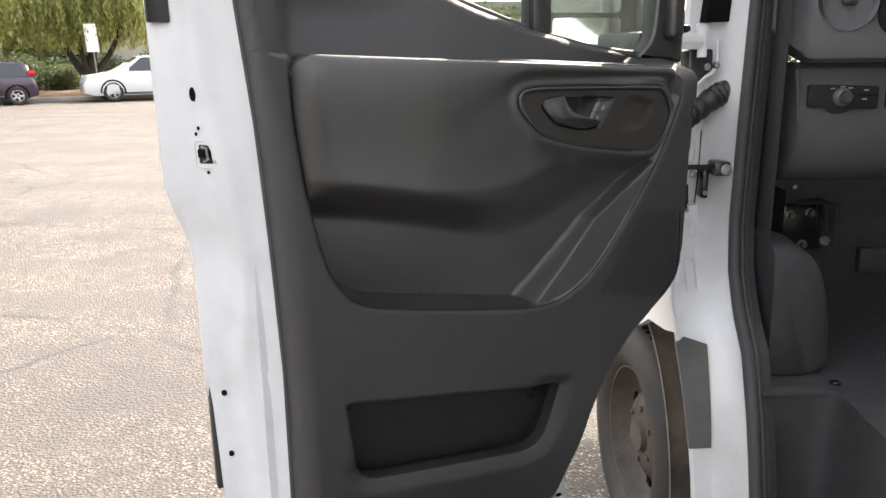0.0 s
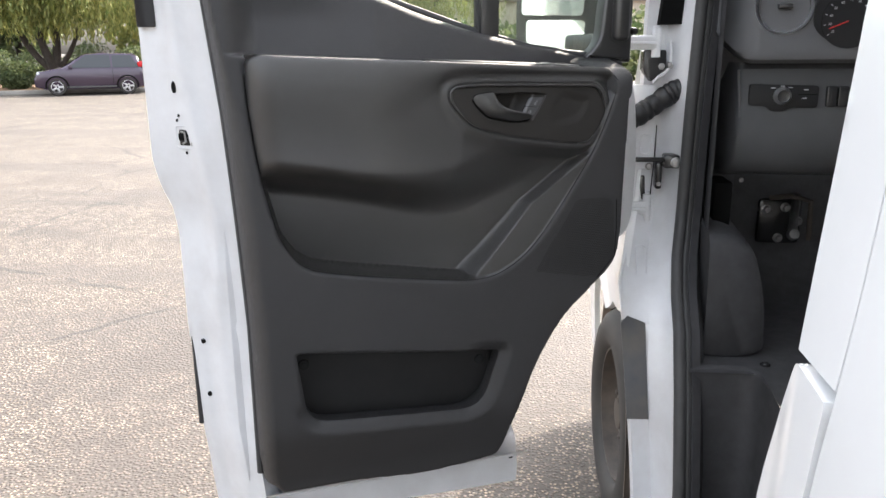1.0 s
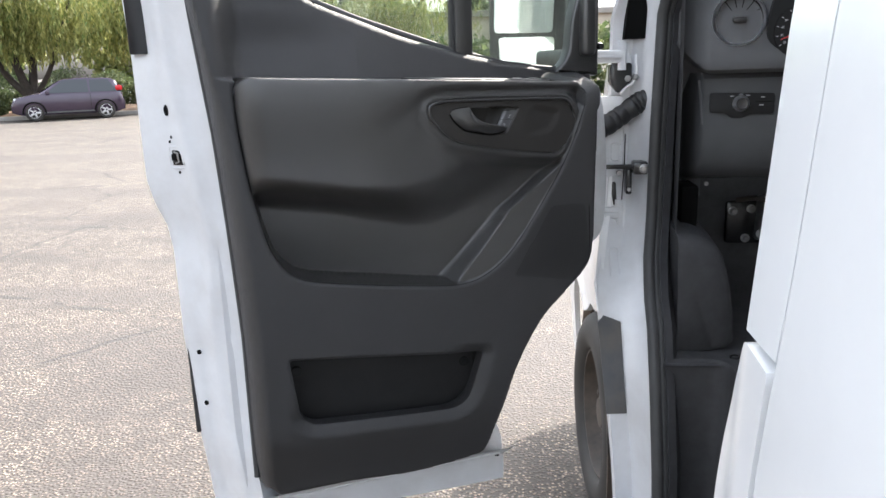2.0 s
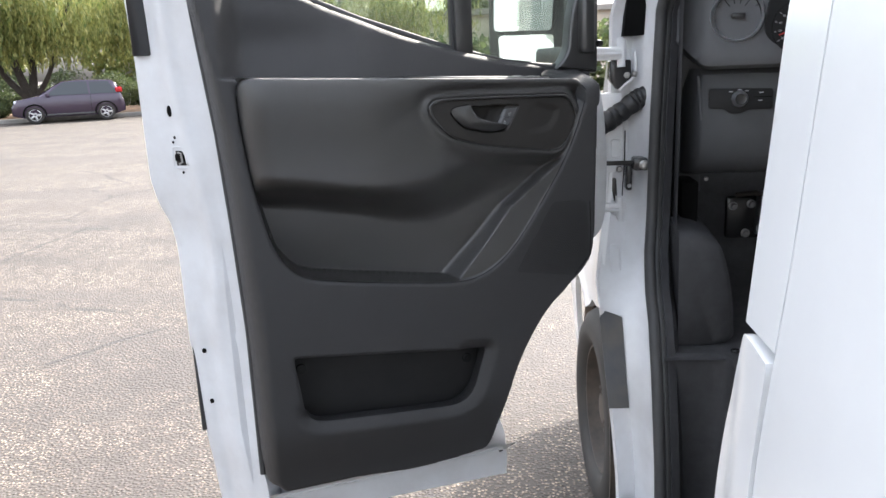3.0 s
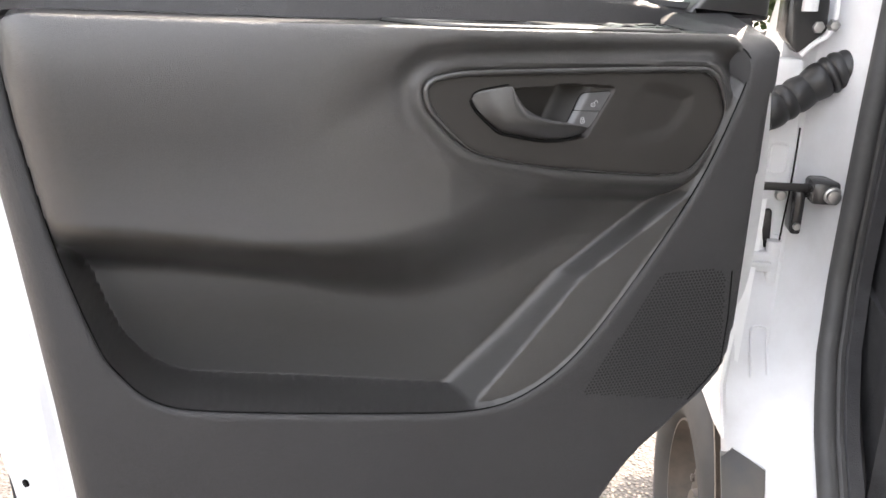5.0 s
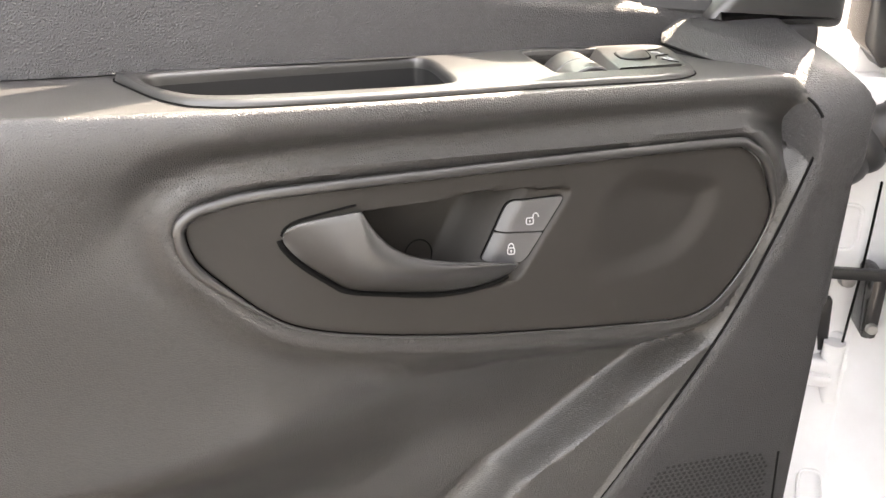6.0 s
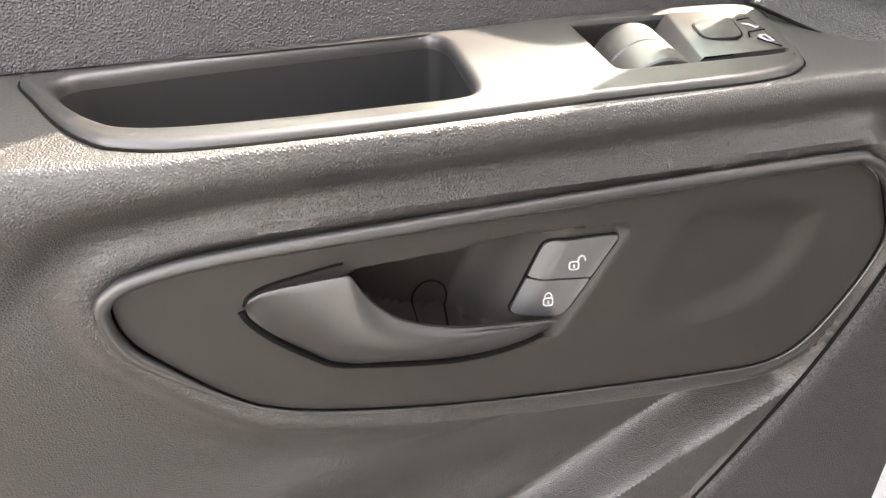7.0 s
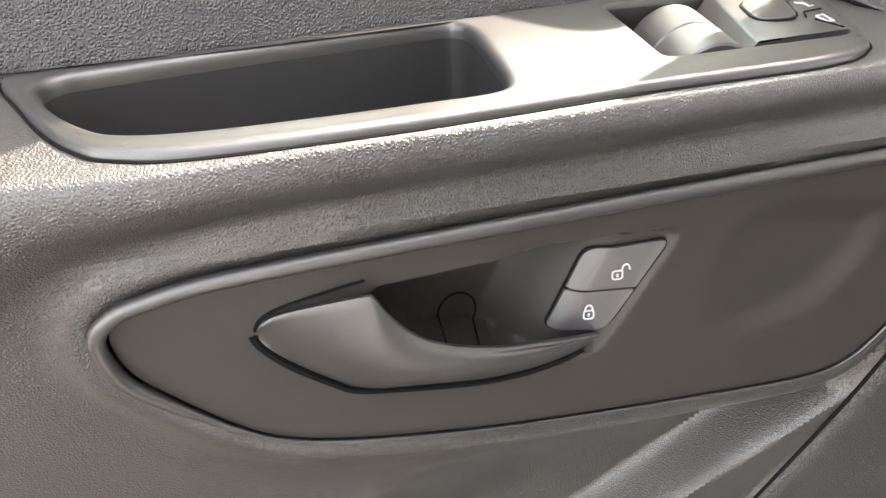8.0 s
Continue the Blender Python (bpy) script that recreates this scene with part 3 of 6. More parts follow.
BEZEL = spline([(-0.631, -0.095), (-0.619, -0.1206), (-0.605, -0.1465), (-0.592, -0.163), (-0.580, -0.171), (-0.5531, -0.1746), (-0.482, -0.166), (-0.3987, -0.1508), (-0.3309, -0.1415), (-0.3091, -0.1368), (-0.2974, -0.1324),
                (-0.2875, -0.1249), (-0.2804, -0.1158), (-0.2707, -0.0891), (-0.2614, -0.0584), (-0.2565, -0.032), (-0.2666, -0.0205), (-0.2998, -0.0225), (-0.3533, -0.030), (-0.4433, -0.0521), (-0.5223, -0.070), (-0.6174, -0.0901)], 5)
TRAY = spline([(-0.6138, -0.109), (-0.6087, -0.0995), (-0.5938, -0.0946), (-0.5476, -0.0820), (-0.4959, -0.070), (-0.458, -0.0612), (-0.4487, -0.0630), (-0.4443, -0.0740), (-0.4439, -0.1024), (-0.4448, -0.1326), (-0.4519, -0.1449),
               (-0.4801, -0.1503), (-0.5238, -0.1565), (-0.5600, -0.1594), (-0.5801, -0.1567), (-0.5911, -0.1488), (-0.6016, -0.1357), (-0.6095, -0.1222)], 5)
SWITCH = rounded([(-0.374, -0.046), (-0.279, -0.034), (-0.272, -0.045), (-0.2835, -0.110), (-0.2960, -0.1135), (-0.3775, -0.1245)], (0.005, 0.008, 0.012, 0.010, 0.006, 0.006))
NOSE = 0.034


def edge_blend(x, z):
    d = -nearest(np.stack([x, z], 1), ARM_OPEN)[0]
    f = np.clip(d / np.where(x < -0.6, 0.055, 0.022), 0, 1)
    return np.sqrt(1 - (1 - f) ** 2)


top = bmesh.new()
xs = np.linspace(-0.996, -0.203, 300)
rows = []
for x in xs:
    z0, yf, yb = shelf_z(x), float(shelf_front(x)), float(shelf_back(x)) + 0.010
    flat = np.array([(yb + (yf - yb) * t, z0) for t in np.linspace(0, 1, 26)])
    zn = z0 - NOSE * (1 - np.cos(np.linspace(0.22, math.pi / 2, 14)))
    arr = np.vstack([flat, np.stack([arm_rise(np.full(14, x), zn), zn], 1)])
    f = edge_blend(np.full(26, x), np.full(26, z0 - 0.004))
    lift = min(1.0, max(0.0, (x + 0.9975) / 0.036), max(0.0, (-0.2005 - x) / 0.02))
    arr[:26, 0] = np.where(flat[:, 0] < -0.136, -0.136 + (flat[:, 0] + 0.136) * f, flat[:, 0])
    arr[:, 1] -= 0.030 * (1 - math.sqrt(1 - (1 - lift) ** 2)) * np.clip((arr[:, 1] - z0 + NOSE) / NOSE, 0, 1)
    rows.append([top.verts.new((x, y, z - ZB)) for y, z in arr])
pts = np.array([[[v.co.x, v.co.y] for v in r] for r in rows])
shape = pts.shape[:2]
flat_pts = pts.reshape(-1, 2)
clear = np.minimum(nearest(flat_pts, shift(TRAY, 0.001))[0], nearest(flat_pts, shift(SWITCH, 0.001))[0]).reshape(shape) > 0
for i in range(shape[0] - 1):
    for k in range(shape[1] - 1):
        if k > 24 or (clear[i, k] and clear[i + 1, k] and clear[i, k + 1] and clear[i + 1, k + 1]):
            top.faces.new((rows[i][k], rows[i + 1][k], rows[i + 1][k + 1], rows[i][k + 1]))
bmesh.ops.recalc_face_normals(top, faces=top.faces)
part("armrest_top", top, M_VINYL, door)


def ring_band(outline, steps, bm=None):
    """A moulded edge: rings of the outline, each moved outwards by the first number and raised from the shelf by the second."""
    return loft([[(u, v, shelf_z(u) + h - ZB) for u, v in shift(outline, d)] for d, h in steps], bm=bm)


ROUND = ((0.0, -0.004), (0.0, 0.0005), (-0.0005, 0.002), (-0.0014, 0.0032), (-0.0028, 0.0039), (-0.0040, 0.0040), (-0.0052, 0.0040))
plate = field(shift(BEZEL, -0.0044), lambda u, v: shelf_z(u) + 0.004, 0.002, on_shelf, holes=[shift(TRAY, 0.0044), shift(SWITCH, 0.003)])
plate = ring_band(BEZEL, ROUND, bm=plate)
plate = ring_band(TRAY, [(-d, h) for d, h in ROUND], bm=plate)
plate = ring_band(SWITCH, [(0.0, -0.01), (0.0, 0.003), (0.0006, 0.0038), (0.0016, 0.0040), (0.0034, 0.0040)], bm=plate)
bezel = part("tray_bezel", plate, M_SATIN, door, "satin grey bezel round the tray and switches")
part("bezel_gap", tube([(u, v, shelf_z(u) + 0.0002 - ZB) for u, v in [*shift(BEZEL, 0.0004), shift(BEZEL, 0.0004)[0]]], 0.0007, 5, caps=False), M_HOLE, door)
tray_bm = ring_band(TRAY, [(0.0, -0.003), (-0.0008, -0.02), (-0.002, -0.040), (-0.004, -0.049), (-0.008, -0.055), (-0.013, -0.057)])
floor_pts = shift(TRAY, -0.013)
tray_bm.faces.new([tray_bm.verts.new((u, v, shelf_z(u) - 0.057 - ZB)) for u, v in floor_pts])
part("tray", tray_bm, M_TRAY, door, "deep oval storage tray")
well = slab(shift(SWITCH, 0.002), on_shelf, 1.446, 1.449)
well = loft([[(u, v, shelf_z(u) + 0.001 - ZB) for u, v in SWITCH], [(u, v, 1.447 - ZB) for u, v in SWITCH]], bm=well)
part("switch_well", well, M_HOLE, door)


def rocker(name, y0, y1):
    """A barrel-shaped rocker switch, its top rounded across the door."""
    loops = []
    for a in np.linspace(-1.25, 1.25, 15):
        x, top = -0.3515 + 0.0235 * math.sin(a), 1.4905 - 0.028 * (1 - math.cos(a))
        loops.append([(x + 0.10 * (y + 0.1195), y, z - ZB) for y, z in ((y0, 1.462), (y0, top - 0.001), (y0 + 0.0008, top), (y1 - 0.0008, top), (y1, top - 0.001), (y1, 1.462))])
    part(name, loft(loops, cap_first=True, cap_last=True), M_LEVER, door)


rocker("window_switch", -0.1195, -0.0905)
rocker("window_switch", -0.0900, -0.0610)
WEDGE = ((-0.350, -0.336, 1.458), (-0.332, -0.316, 1.4865), (-0.3305, -0.3145, 1.4875))
wedge = loft([[(x0, -0.114, z - ZB), (x1, -0.040, z - ZB)] for x0, x1, z in WEDGE] + [[(-0.286, -0.1085, 1.4862 - ZB), (-0.274, -0.038, 1.4862 - ZB)], [(-0.284, -0.1085, 1.460 - ZB), (-0.272, -0.038, 1.460 - ZB)]], closed=False)
wedge = loft([[(-0.350, -0.114, 1.458 - ZB), (-0.284, -0.1085, 1.458 - ZB)], [(-0.332, -0.114, 1.4865 - ZB), (-0.286, -0.1085, 1.4862 - ZB)]], closed=False, bm=wedge)
wedge_ob = part("mirror_control", wedge, M_SATIN, door, "mirror adjuster with a rounded touch pad")
PAD = rounded([(-0.3120, -0.060), (-0.3178, -0.0885), (-0.2985, -0.0925), (-0.2870, -0.0560)], (0.011, 0.007, 0.010, 0.009))
part("touch_pad", slab(PAD, on_shelf, 1.484, 1.4885, 0.0010), M_LEVER, door)
part("pad_outline", tube([(u, v, 1.4874 - ZB) for u, v in [*shift(PAD, 0.0004), shift(PAD, 0.0004)[0]]], 0.0005, 5, caps=False), M_HOLE, door)
for line in ([(-0.2925, -0.094), (-0.288, -0.108)], [(-0.2945, -0.0905), (-0.291, -0.083), (-0.281, -0.081)], [(-0.286, -0.062), (-0.2775, -0.060)]):
    part("button_line", tube([(u, v, 1.4872 - ZB) for u, v in line], 0.0004, 5), M_HOLE, door)
marks = tube([(-0.2865, -0.068, 1.4871 - ZB), (-0.2835, -0.071, 1.4871 - ZB), (-0.2835, -0.076, 1.4871 - ZB), (-0.281, -0.075, 1.4871 - ZB)], 0.0004, 5)
marks = tube([(-0.2895, -0.090, 1.4871 - ZB), (-0.2855, -0.089, 1.4871 - ZB), (-0.2865, -0.099, 1.4871 - ZB), (-0.2895, -0.0985, 1.4871 - ZB), (-0.2895, -0.091, 1.4871 - ZB)], 0.0004, 5, bm=marks)
part("printed_marks", marks, M_MARK, door)

CUP = rounded([(-0.507, 1.4290), (-0.4343, 1.4314), (-0.409, 1.4303), (-0.3735, 1.4265), (-0.403, 1.3800), (-0.4099, 1.3700), (-0.440, 1.3685), (-0.490, 1.380), (-0.518, 1.405)], (0.004, 0.02, 0.02, 0.008, 0.02, 0.012, 0.02, 0.03, 0.01), 6)
FINGER = spline([(-0.341, 1.432), (-0.290, 1.425), (-0.268, 1.416), (-0.266, 1.402), (-0.273, 1.3835), (-0.295, 1.362), (-0.328, 1.3555), (-0.367, 1.3566), (-0.372, 1.39)], 6)


def panel_rise(x, z):
    P = np.stack([x, z], 1)
    dc = -nearest(P, CUP)[0]
    lean = x + 0.55 * (1.40 - z)
    deep = 0.0025 + 0.0075 * np.clip((-0.383 - lean) / 0.045, 0, 1) + 0.026 * smooth01((-0.415 - lean) / 0.036)
    df = -nearest(P, FINGER)[0]
    d = np.clip(-nearest(P, PANEL)[0], 0, 1)
    width = 0.0035 + 0.007 * smooth01((-0.392 - x + 0.02) / -0.02)
    return panel_y(x) - 0.001 + deep * smooth01(dc / width) + 0.005 * smooth01(df / 0.019) * smooth01((x + 0.375) / 0.07) + 0.0006 * np.clip(1 - d / 0.002, 0, 1)


panel = part("handle_panel", field(shift(PANEL, -0.0002), panel_rise, 0.0020, on_door, rim=0.010), M_PANEL, door, "matte black oval panel round the inner handle")
lip_r = 0.0009 + 0.0023 * smooth01((PANEL[:, 1] - 1.37) / 0.05)
lip_at = np.array([shift(PANEL, r + 0.0001)[k] for k, r in enumerate(lip_r)])
lip = [on_door(u, v, float(panel_y(u)) - 0.0012 - 0.5 * r) for (u, v), r in zip(lip_at, lip_r)]
part("panel_lip", tube([*lip, lip[0]], [*lip_r, lip_r[0]], 12, caps=False), M_SATIN, door, "raised satin lip round the handle panel")
# pull lever: upper edge, ridge and lower edge, each with how far it stands out
UPPER_EDGE = spline([(-0.5494, 1.4222, 0.000), (-0.5469, 1.4265, 0.0015), (-0.5397, 1.4297, 0.003), (-0.5238, 1.4321, 0.006), (-0.5079, 1.4337, 0.009), (-0.5053, 1.4327, 0.0095), (-0.5031, 1.4278, 0.010), (-0.4973, 1.4185, 0.010),
                     (-0.4895, 1.4098, 0.010), (-0.4804, 1.4039, 0.010), (-0.4692, 1.3992, 0.010), (-0.4564, 1.3955, 0.010), (-0.4429, 1.3926, 0.009), (-0.4286, 1.3887, 0.007), (-0.4115, 1.3833, 0.003)], 5, closed=False)
RIDGE = spline([(-0.5494, 1.4222, 0.0005), (-0.5413, 1.4185, 0.004), (-0.5309, 1.4125, 0.007), (-0.5136, 1.4031, 0.0110), (-0.495, 1.3961, 0.0135), (-0.4753, 1.392, 0.0135), (-0.4516, 1.3885, 0.012), (-0.4319, 1.3865, 0.009), (-0.4115, 1.3833, 0.0035)], 6, closed=False)
LOWER_EDGE = spline([(-0.5494, 1.4222, 0.000), (-0.5479, 1.4174, 0.001), (-0.5427, 1.4096, 0.001), (-0.5346, 1.4009, 0.001), (-0.5237, 1.3911, 0.001), (-0.5169, 1.3857, 0.001), (-0.5047, 1.3816, 0.001), (-0.4683, 1.3734, 0.001), (-0.449, 1.3715, 0.001),
                     (-0.4348, 1.3721, 0.001), (-0.4206, 1.3751, 0.001), (-0.4126, 1.3795, 0.001), (-0.4115, 1.3833, 0.001)], 5, closed=False)


def edge_at(curve, x):
    return np.array([x, np.interp(x, curve[:, 0], curve[:, 1]), np.interp(x, curve[:, 0], curve[:, 2])])


RIDGE[:, 2] *= 1 - 0.45 * smooth01((-0.515 - RIDGE[:, 0]) / 0.03)
loops = []
for x in np.unique(np.concatenate([-0.5494 + 0.012 * np.linspace(0.02, 1, 9) ** 2, np.linspace(-0.5374, -0.5079, 12), np.linspace(-0.5079, -0.485, 16), np.linspace(-0.485, -0.4150, 30), -0.4116 - 0.0034 * np.linspace(1, 0, 6) ** 2])):
    a, c, b = (edge_at(curve, x) for curve in (UPPER_EDGE, RIDGE, LOWER_EDGE))
    line = [a + (0, -0.012, -0.012), a + (0, -0.004, -0.006), a + (0, -0.0006, -0.0018), a + (0, -0.0004, 0.0), a + (0, -0.0014, 0.0006)]
    a0, pull = a + (0, -0.0014, 0.0006), 2 * c - (a + b) / 2
    line += [a0 * (1 - t) ** 2 + pull * (2 * t * (1 - t)) + b * t**2 for t in np.linspace(0.06, 0.98, 16)]
    line += [b + (0, 0, -0.004)]
    loops.append([on_door(u, v, float(panel_y(u)) - 0.001 - h) for u, v, h in line])
part("door_handle", loft(loops, closed=False), M_LEVER, door, "curved black pull lever", angle=60)
gap = [on_door(u, v, float(panel_y(u)) - 0.0012) for u, v, h in LOWER_EDGE[:-8] + (-0.0011, -0.0016, 0)]
gap_top = [on_door(u, v + 0.0006, float(panel_y(u)) - 0.0012) for u, v, h in UPPER_EDGE[:21]]
part("handle_gap", tube(gap, 0.0018, 6, bm=tube(gap_top, 0.0007, 6)), M_HOLE, door)


def button_rise(x, z):
    return panel_rise(x, z) - 0.0022


SPLIT_L, SPLIT_R = (-0.4229, 1.4009), (-0.3934, 1.3993)
PLATE = rounded([(-0.4138, 1.4195), (-0.3805, 1.4208), (-0.4068, 1.3800), (-0.4320, 1.3836)], (0.006, 0.003, 0.006, 0.002))
UPPER = rounded([(-0.4138, 1.4195), (-0.3805, 1.4208), (-0.3938, 1.4000), (-0.4229, 1.4013)], (0.006, 0.003, 0.0006, 0.0006))
LOWER = rounded([(-0.4233, 1.4004), (-0.3943, 1.3991), (-0.4068, 1.3800), (-0.4320, 1.3836)], (0.0006, 0.0006, 0.006, 0.002))
part("button_gap", field(shift(PLATE, 0.0008), lambda x, z: panel_rise(x, z) - 0.0010, 0.0016, on_door), M_HOLE, door)
for poly, lock in ((UPPER, False), (LOWER, True)):
    b = part("lock_button", field(poly, button_rise, 0.0016, on_door, rim=0.002), M_BUTTON, door, "grey button with a closed padlock" if lock else "grey button with an open padlock")
    cx, cz = (-0.4140, 1.3905) if lock else (-0.4020, 1.4085)
    bodyp = rounded([(cx - 0.0022, cz + 0.0004), (cx + 0.0022, cz + 0.0004), (cx + 0.0022, cz - 0.0036), (cx - 0.0022, cz - 0.0036)], 0.0012, 4)
    off = 0.0 if lock else 0.0036
    arc = [(cx + off + 0.0017 * math.cos(a), cz + 0.0006 + 0.0026 * math.sin(a)) for a in np.linspace(0, math.pi, 9)]
    icon = None
    for line, r in (([*bodyp, bodyp[0]], 0.0004), (arc, 0.0004), ([(cx, cz - 0.001), (cx, cz - 0.0024)], 0.0005)):
        q = np.array(line)
        ys = button_rise(q[:, 0], q[:, 1]) - 0.0002
        icon = tube([on_door(u, v, y) for (u, v), y in zip(q, ys)], r, 5, bm=icon)
    part("printed_padlock", icon, M_MARK, door)
cap = np.array([(-0.4669 + 0.0088 * math.cos(a), 1.3823 + 0.0100 * math.sin(a)) for a in np.linspace(0, 2 * math.pi, 33)])
part("screw_cap", tube([on_door(u, v, y - 0.0003) for (u, v), y in zip(cap, panel_rise(cap[:, 0], cap[:, 1]))], 0.0005, 5), M_HOLE, door)

# Dark sheet added so the armrest's gaps don't show the white shell.
part("bin_blackout", slab(np.array([p for p in arm_side] + [(-0.99, 1.44), (-0.21, 1.44)]), on_door, -0.052, -0.056), M_HOLE, door)
seam_pts = np.array([p for p in arm_side if p[1] < 1.452])
seam_y = trim_rise(seam_pts[:, 0], seam_pts[:, 1])
part("arm_seam", tube([on_door(u, v, y - 0.0001) for (u, v), y in zip(seam_pts, seam_y)], 0.0011, 6), M_HOLE, door)
part("trim_end", box(-0.172, -0.022, 1.38 - ZB, -0.115, 0.02, 1.492 - ZB, 0.008, 3), M_TRIM, door)
# speaker perforations
GRILLE = rounded([(-0.292, 1.196), (-0.196, 1.192), (-0.186, 1.050), (-0.232, 1.000), (-0.392, 1.030)], (0.015, 0.02, 0.02, 0.02, 0.01))
holes = bmesh.new()
pitch = 0.0048
for j, z in enumerate(np.arange(0.99, 1.20, pitch * 0.866)):
    row = np.arange(-0.40, -0.18, pitch) + (pitch / 2 if j % 2 else 0)
    s = nearest(np.stack([row, np.full_like(row, z)], 1), GRILLE)[0]
    ys = trim_rise(row, np.full_like(row, z))
    for x, y in zip(row[s < -0.003], ys[s < -0.003]):
        holes.faces.new([holes.verts.new(on_door(x + 0.0016 * math.cos(a), z + 0.0016 * math.sin(a), y - 0.0007)) for a in (math.pi / 3 * k for k in range(6))])
part("speaker_grille", holes, M_TRAY, door, "perforated speaker grille", smooth=False)
part("grille_edge", tube([on_door(u, v, float(trim_rise(np.array([u]), np.array([v]))[0]) + 0.0004) for u, v in [(-0.189, 1.185), (-0.186, 1.12), (-0.188, 1.052), (-0.21, 1.026), (-0.232, 1.002)]], 0.0012, 6), M_HOLE, door)
liner = loft([[on_door(u, v, y) for u, v in shift(POCKET, d)] for d, y in ((0.002, -0.118), (0.003, -0.100), (0.010, -0.075), (0.016, -0.064))])
liner.faces.new([liner.verts.new(on_door(u, v, -0.0635)) for u, v in shift(POCKET, 0.017)])
part("map_pocket", liner, M_TRAY, door, "deep dark map pocket", angle=50)
part("pocket_rib", tube([on_door(-0.472, z, -0.066) for z in (0.70, 0.78, 0.88)], 0.003, 6), M_TRAY, door)
for x, z, y in ((-0.908, 0.846, -0.066), (-0.493, 0.803, -0.066)):
    part("pocket_clip", lathe([(0.0, 0.006), (0.006, 0.006), (0.006, 0.003), (0.011, 0.003), (0.012, 0.0), (0.0125, -0.004)], Matrix.Translation(on_door(x, z, y)) @ pose(0, 0, 0, 90, 0, 0), 18), M_GLOSS, door, "round black fixing clip")

# shell: inner edge, sloping latch face, outer skin
ZI = [0.44, 0.60, 0.95, 1.18, 1.395, 1.62, 2.2]
XI = [-1.00, -1.014, -1.013, -1.022, -1.034, -1.056, -1.10]
ZO = [0.43, 0.52, 0.58, 0.69, 0.86, 0.92, 1.13, 1.19, 1.245, 1.30, 1.57, 2.2]
XO = [-1.105, -1.115, -1.119, -1.131, -1.137, -1.142, -1.142, -1.149, -1.171, -1.182, -1.183, -1.21]
loops = []
for z in np.concatenate([np.arange(0.435, 1.70, 0.02), [1.75, 1.9, 2.24]]):
    xi, xo = at(z, ZI, XI), at(z, ZO, XO)
    loop = []
    for s in np.linspace(0, 1, 15):
        x, y = xi + (xo - xi) * s, -0.055 + 0.115 * s
        ridge = 0.010 * math.exp(-(((s - 0.42 - 0.08 * math.sin(z * 9)) / 0.10) ** 2)) * (1 if z > 0.95 else 0.4)
        dent = 0.012 * math.exp(-(((s - 0.72) / 0.12) ** 2)) * (1 if z < 0.95 else 0.3) - 0.006 * math.exp(-(((z - 0.93) / 0.012) ** 2)) * (s > 0.2)
        loop.append((x - 0.6 * ridge, y - 0.8 * ridge + dent * 0.7, z - ZB))
    loop += [(xo - 0.002, 0.068, z - ZB), (xo + 0.001, 0.080, z - ZB), (xo + 0.012, 0.087, z - ZB), (xi + 0.03, 0.092, z - ZB), (xi + 0.03, -0.03, z - ZB)]
    loops.append(loop)
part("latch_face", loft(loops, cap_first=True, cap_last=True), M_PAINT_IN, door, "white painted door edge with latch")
part("outer_skin", field(SHELL, lambda x, z: 0.095 + 0.02 * smooth01((1.0 - z) / 0.6) * smooth01((z - 0.43) / 0.2) - 0.02 * smooth01((z - 1.1) / 0.5), 0.03, on_door, rim=-0.05), M_PAINT, door)
lower_lip = loft([[(x, -0.10, 0.560 - ZB + 0.0) , (x, -0.02, 0.500 - ZB), (x, 0.03, 0.440 - ZB), (x, 0.05, 0.438 - ZB)] for x in np.linspace(-1.01, -0.374, 14)], closed=False)
part("lower_flange", lower_lip, M_PAINT_IN, door, "white lower door flange")
part("flange_fold", tube([(x, -0.064, 0.530 - ZB) for x in np.linspace(-1.0, -0.40, 8)], 0.003, 6), M_PAINT_IN, door)
part("flange_screw", lathe([(0, 0.004), (0.005, 0.004), (0.006, 0.0), (0.006, -0.006)], Matrix.Translation((-0.392, -0.030, 0.508 - ZB)) @ pose(0, 0, 0, 130, 0, 0), 12), M_HOLE, door)


def face_y(x, z):
    """Depth of the pressed latch face at x along the door and height z."""
    xi, xo = at(z, ZI, XI), at(z, ZO, XO)
    q = (x - xi) / (xo - xi)
    ridge = 0.010 * math.exp(-(((q - 0.42 - 0.08 * math.sin(z * 9)) / 0.10) ** 2)) * (1 if z > 0.95 else 0.4)
    dent = 0.012 * math.exp(-(((q - 0.72) / 0.12) ** 2)) * (1 if z < 0.95 else 0.3)
    return -0.055 + 0.115 * q - 0.8 * ridge + dent * 0.7


for x, z, r, tall in ((-1.126, 1.449, 0.0062, 1.9), (-1.122, 1.392, 0.0022, 1.5), (-1.126, 1.382, 0.0020, 1.5), (-1.112, 1.316, 0.0022, 1.4), (-1.114, 0.889, 0.0052, 1.1), (-1.110, 0.760, 0.0052, 1.1)):
    m = Matrix.Translation(on_door(x, z, face_y(x, z))) @ pose(0, 0, 0, 90, 0, -44) @ Matrix.Diagonal((1, tall, 1, 1))
    part("access_hole", lathe([(0, 0.0024), (r, 0.0024), (r * 1.06, 0.0), (r * 1.06, -0.01)], m, 16), M_HOLE, door)
lm = Matrix.Translation(on_door(-1.108, 1.347, face_y(-1.108, 1.347))) @ pose(0, 0, 0, 0, 0, -44)
part("latch_recess", tube([lm @ Vector((u, -0.0005, v)) for u, v in [*rounded([(-0.030, -0.022), (0.027, -0.022), (0.027, 0.024), (-0.030, 0.024)], 0.008), (-0.030, -0.014)]], 0.0022, 6), M_PAINT_IN, door)
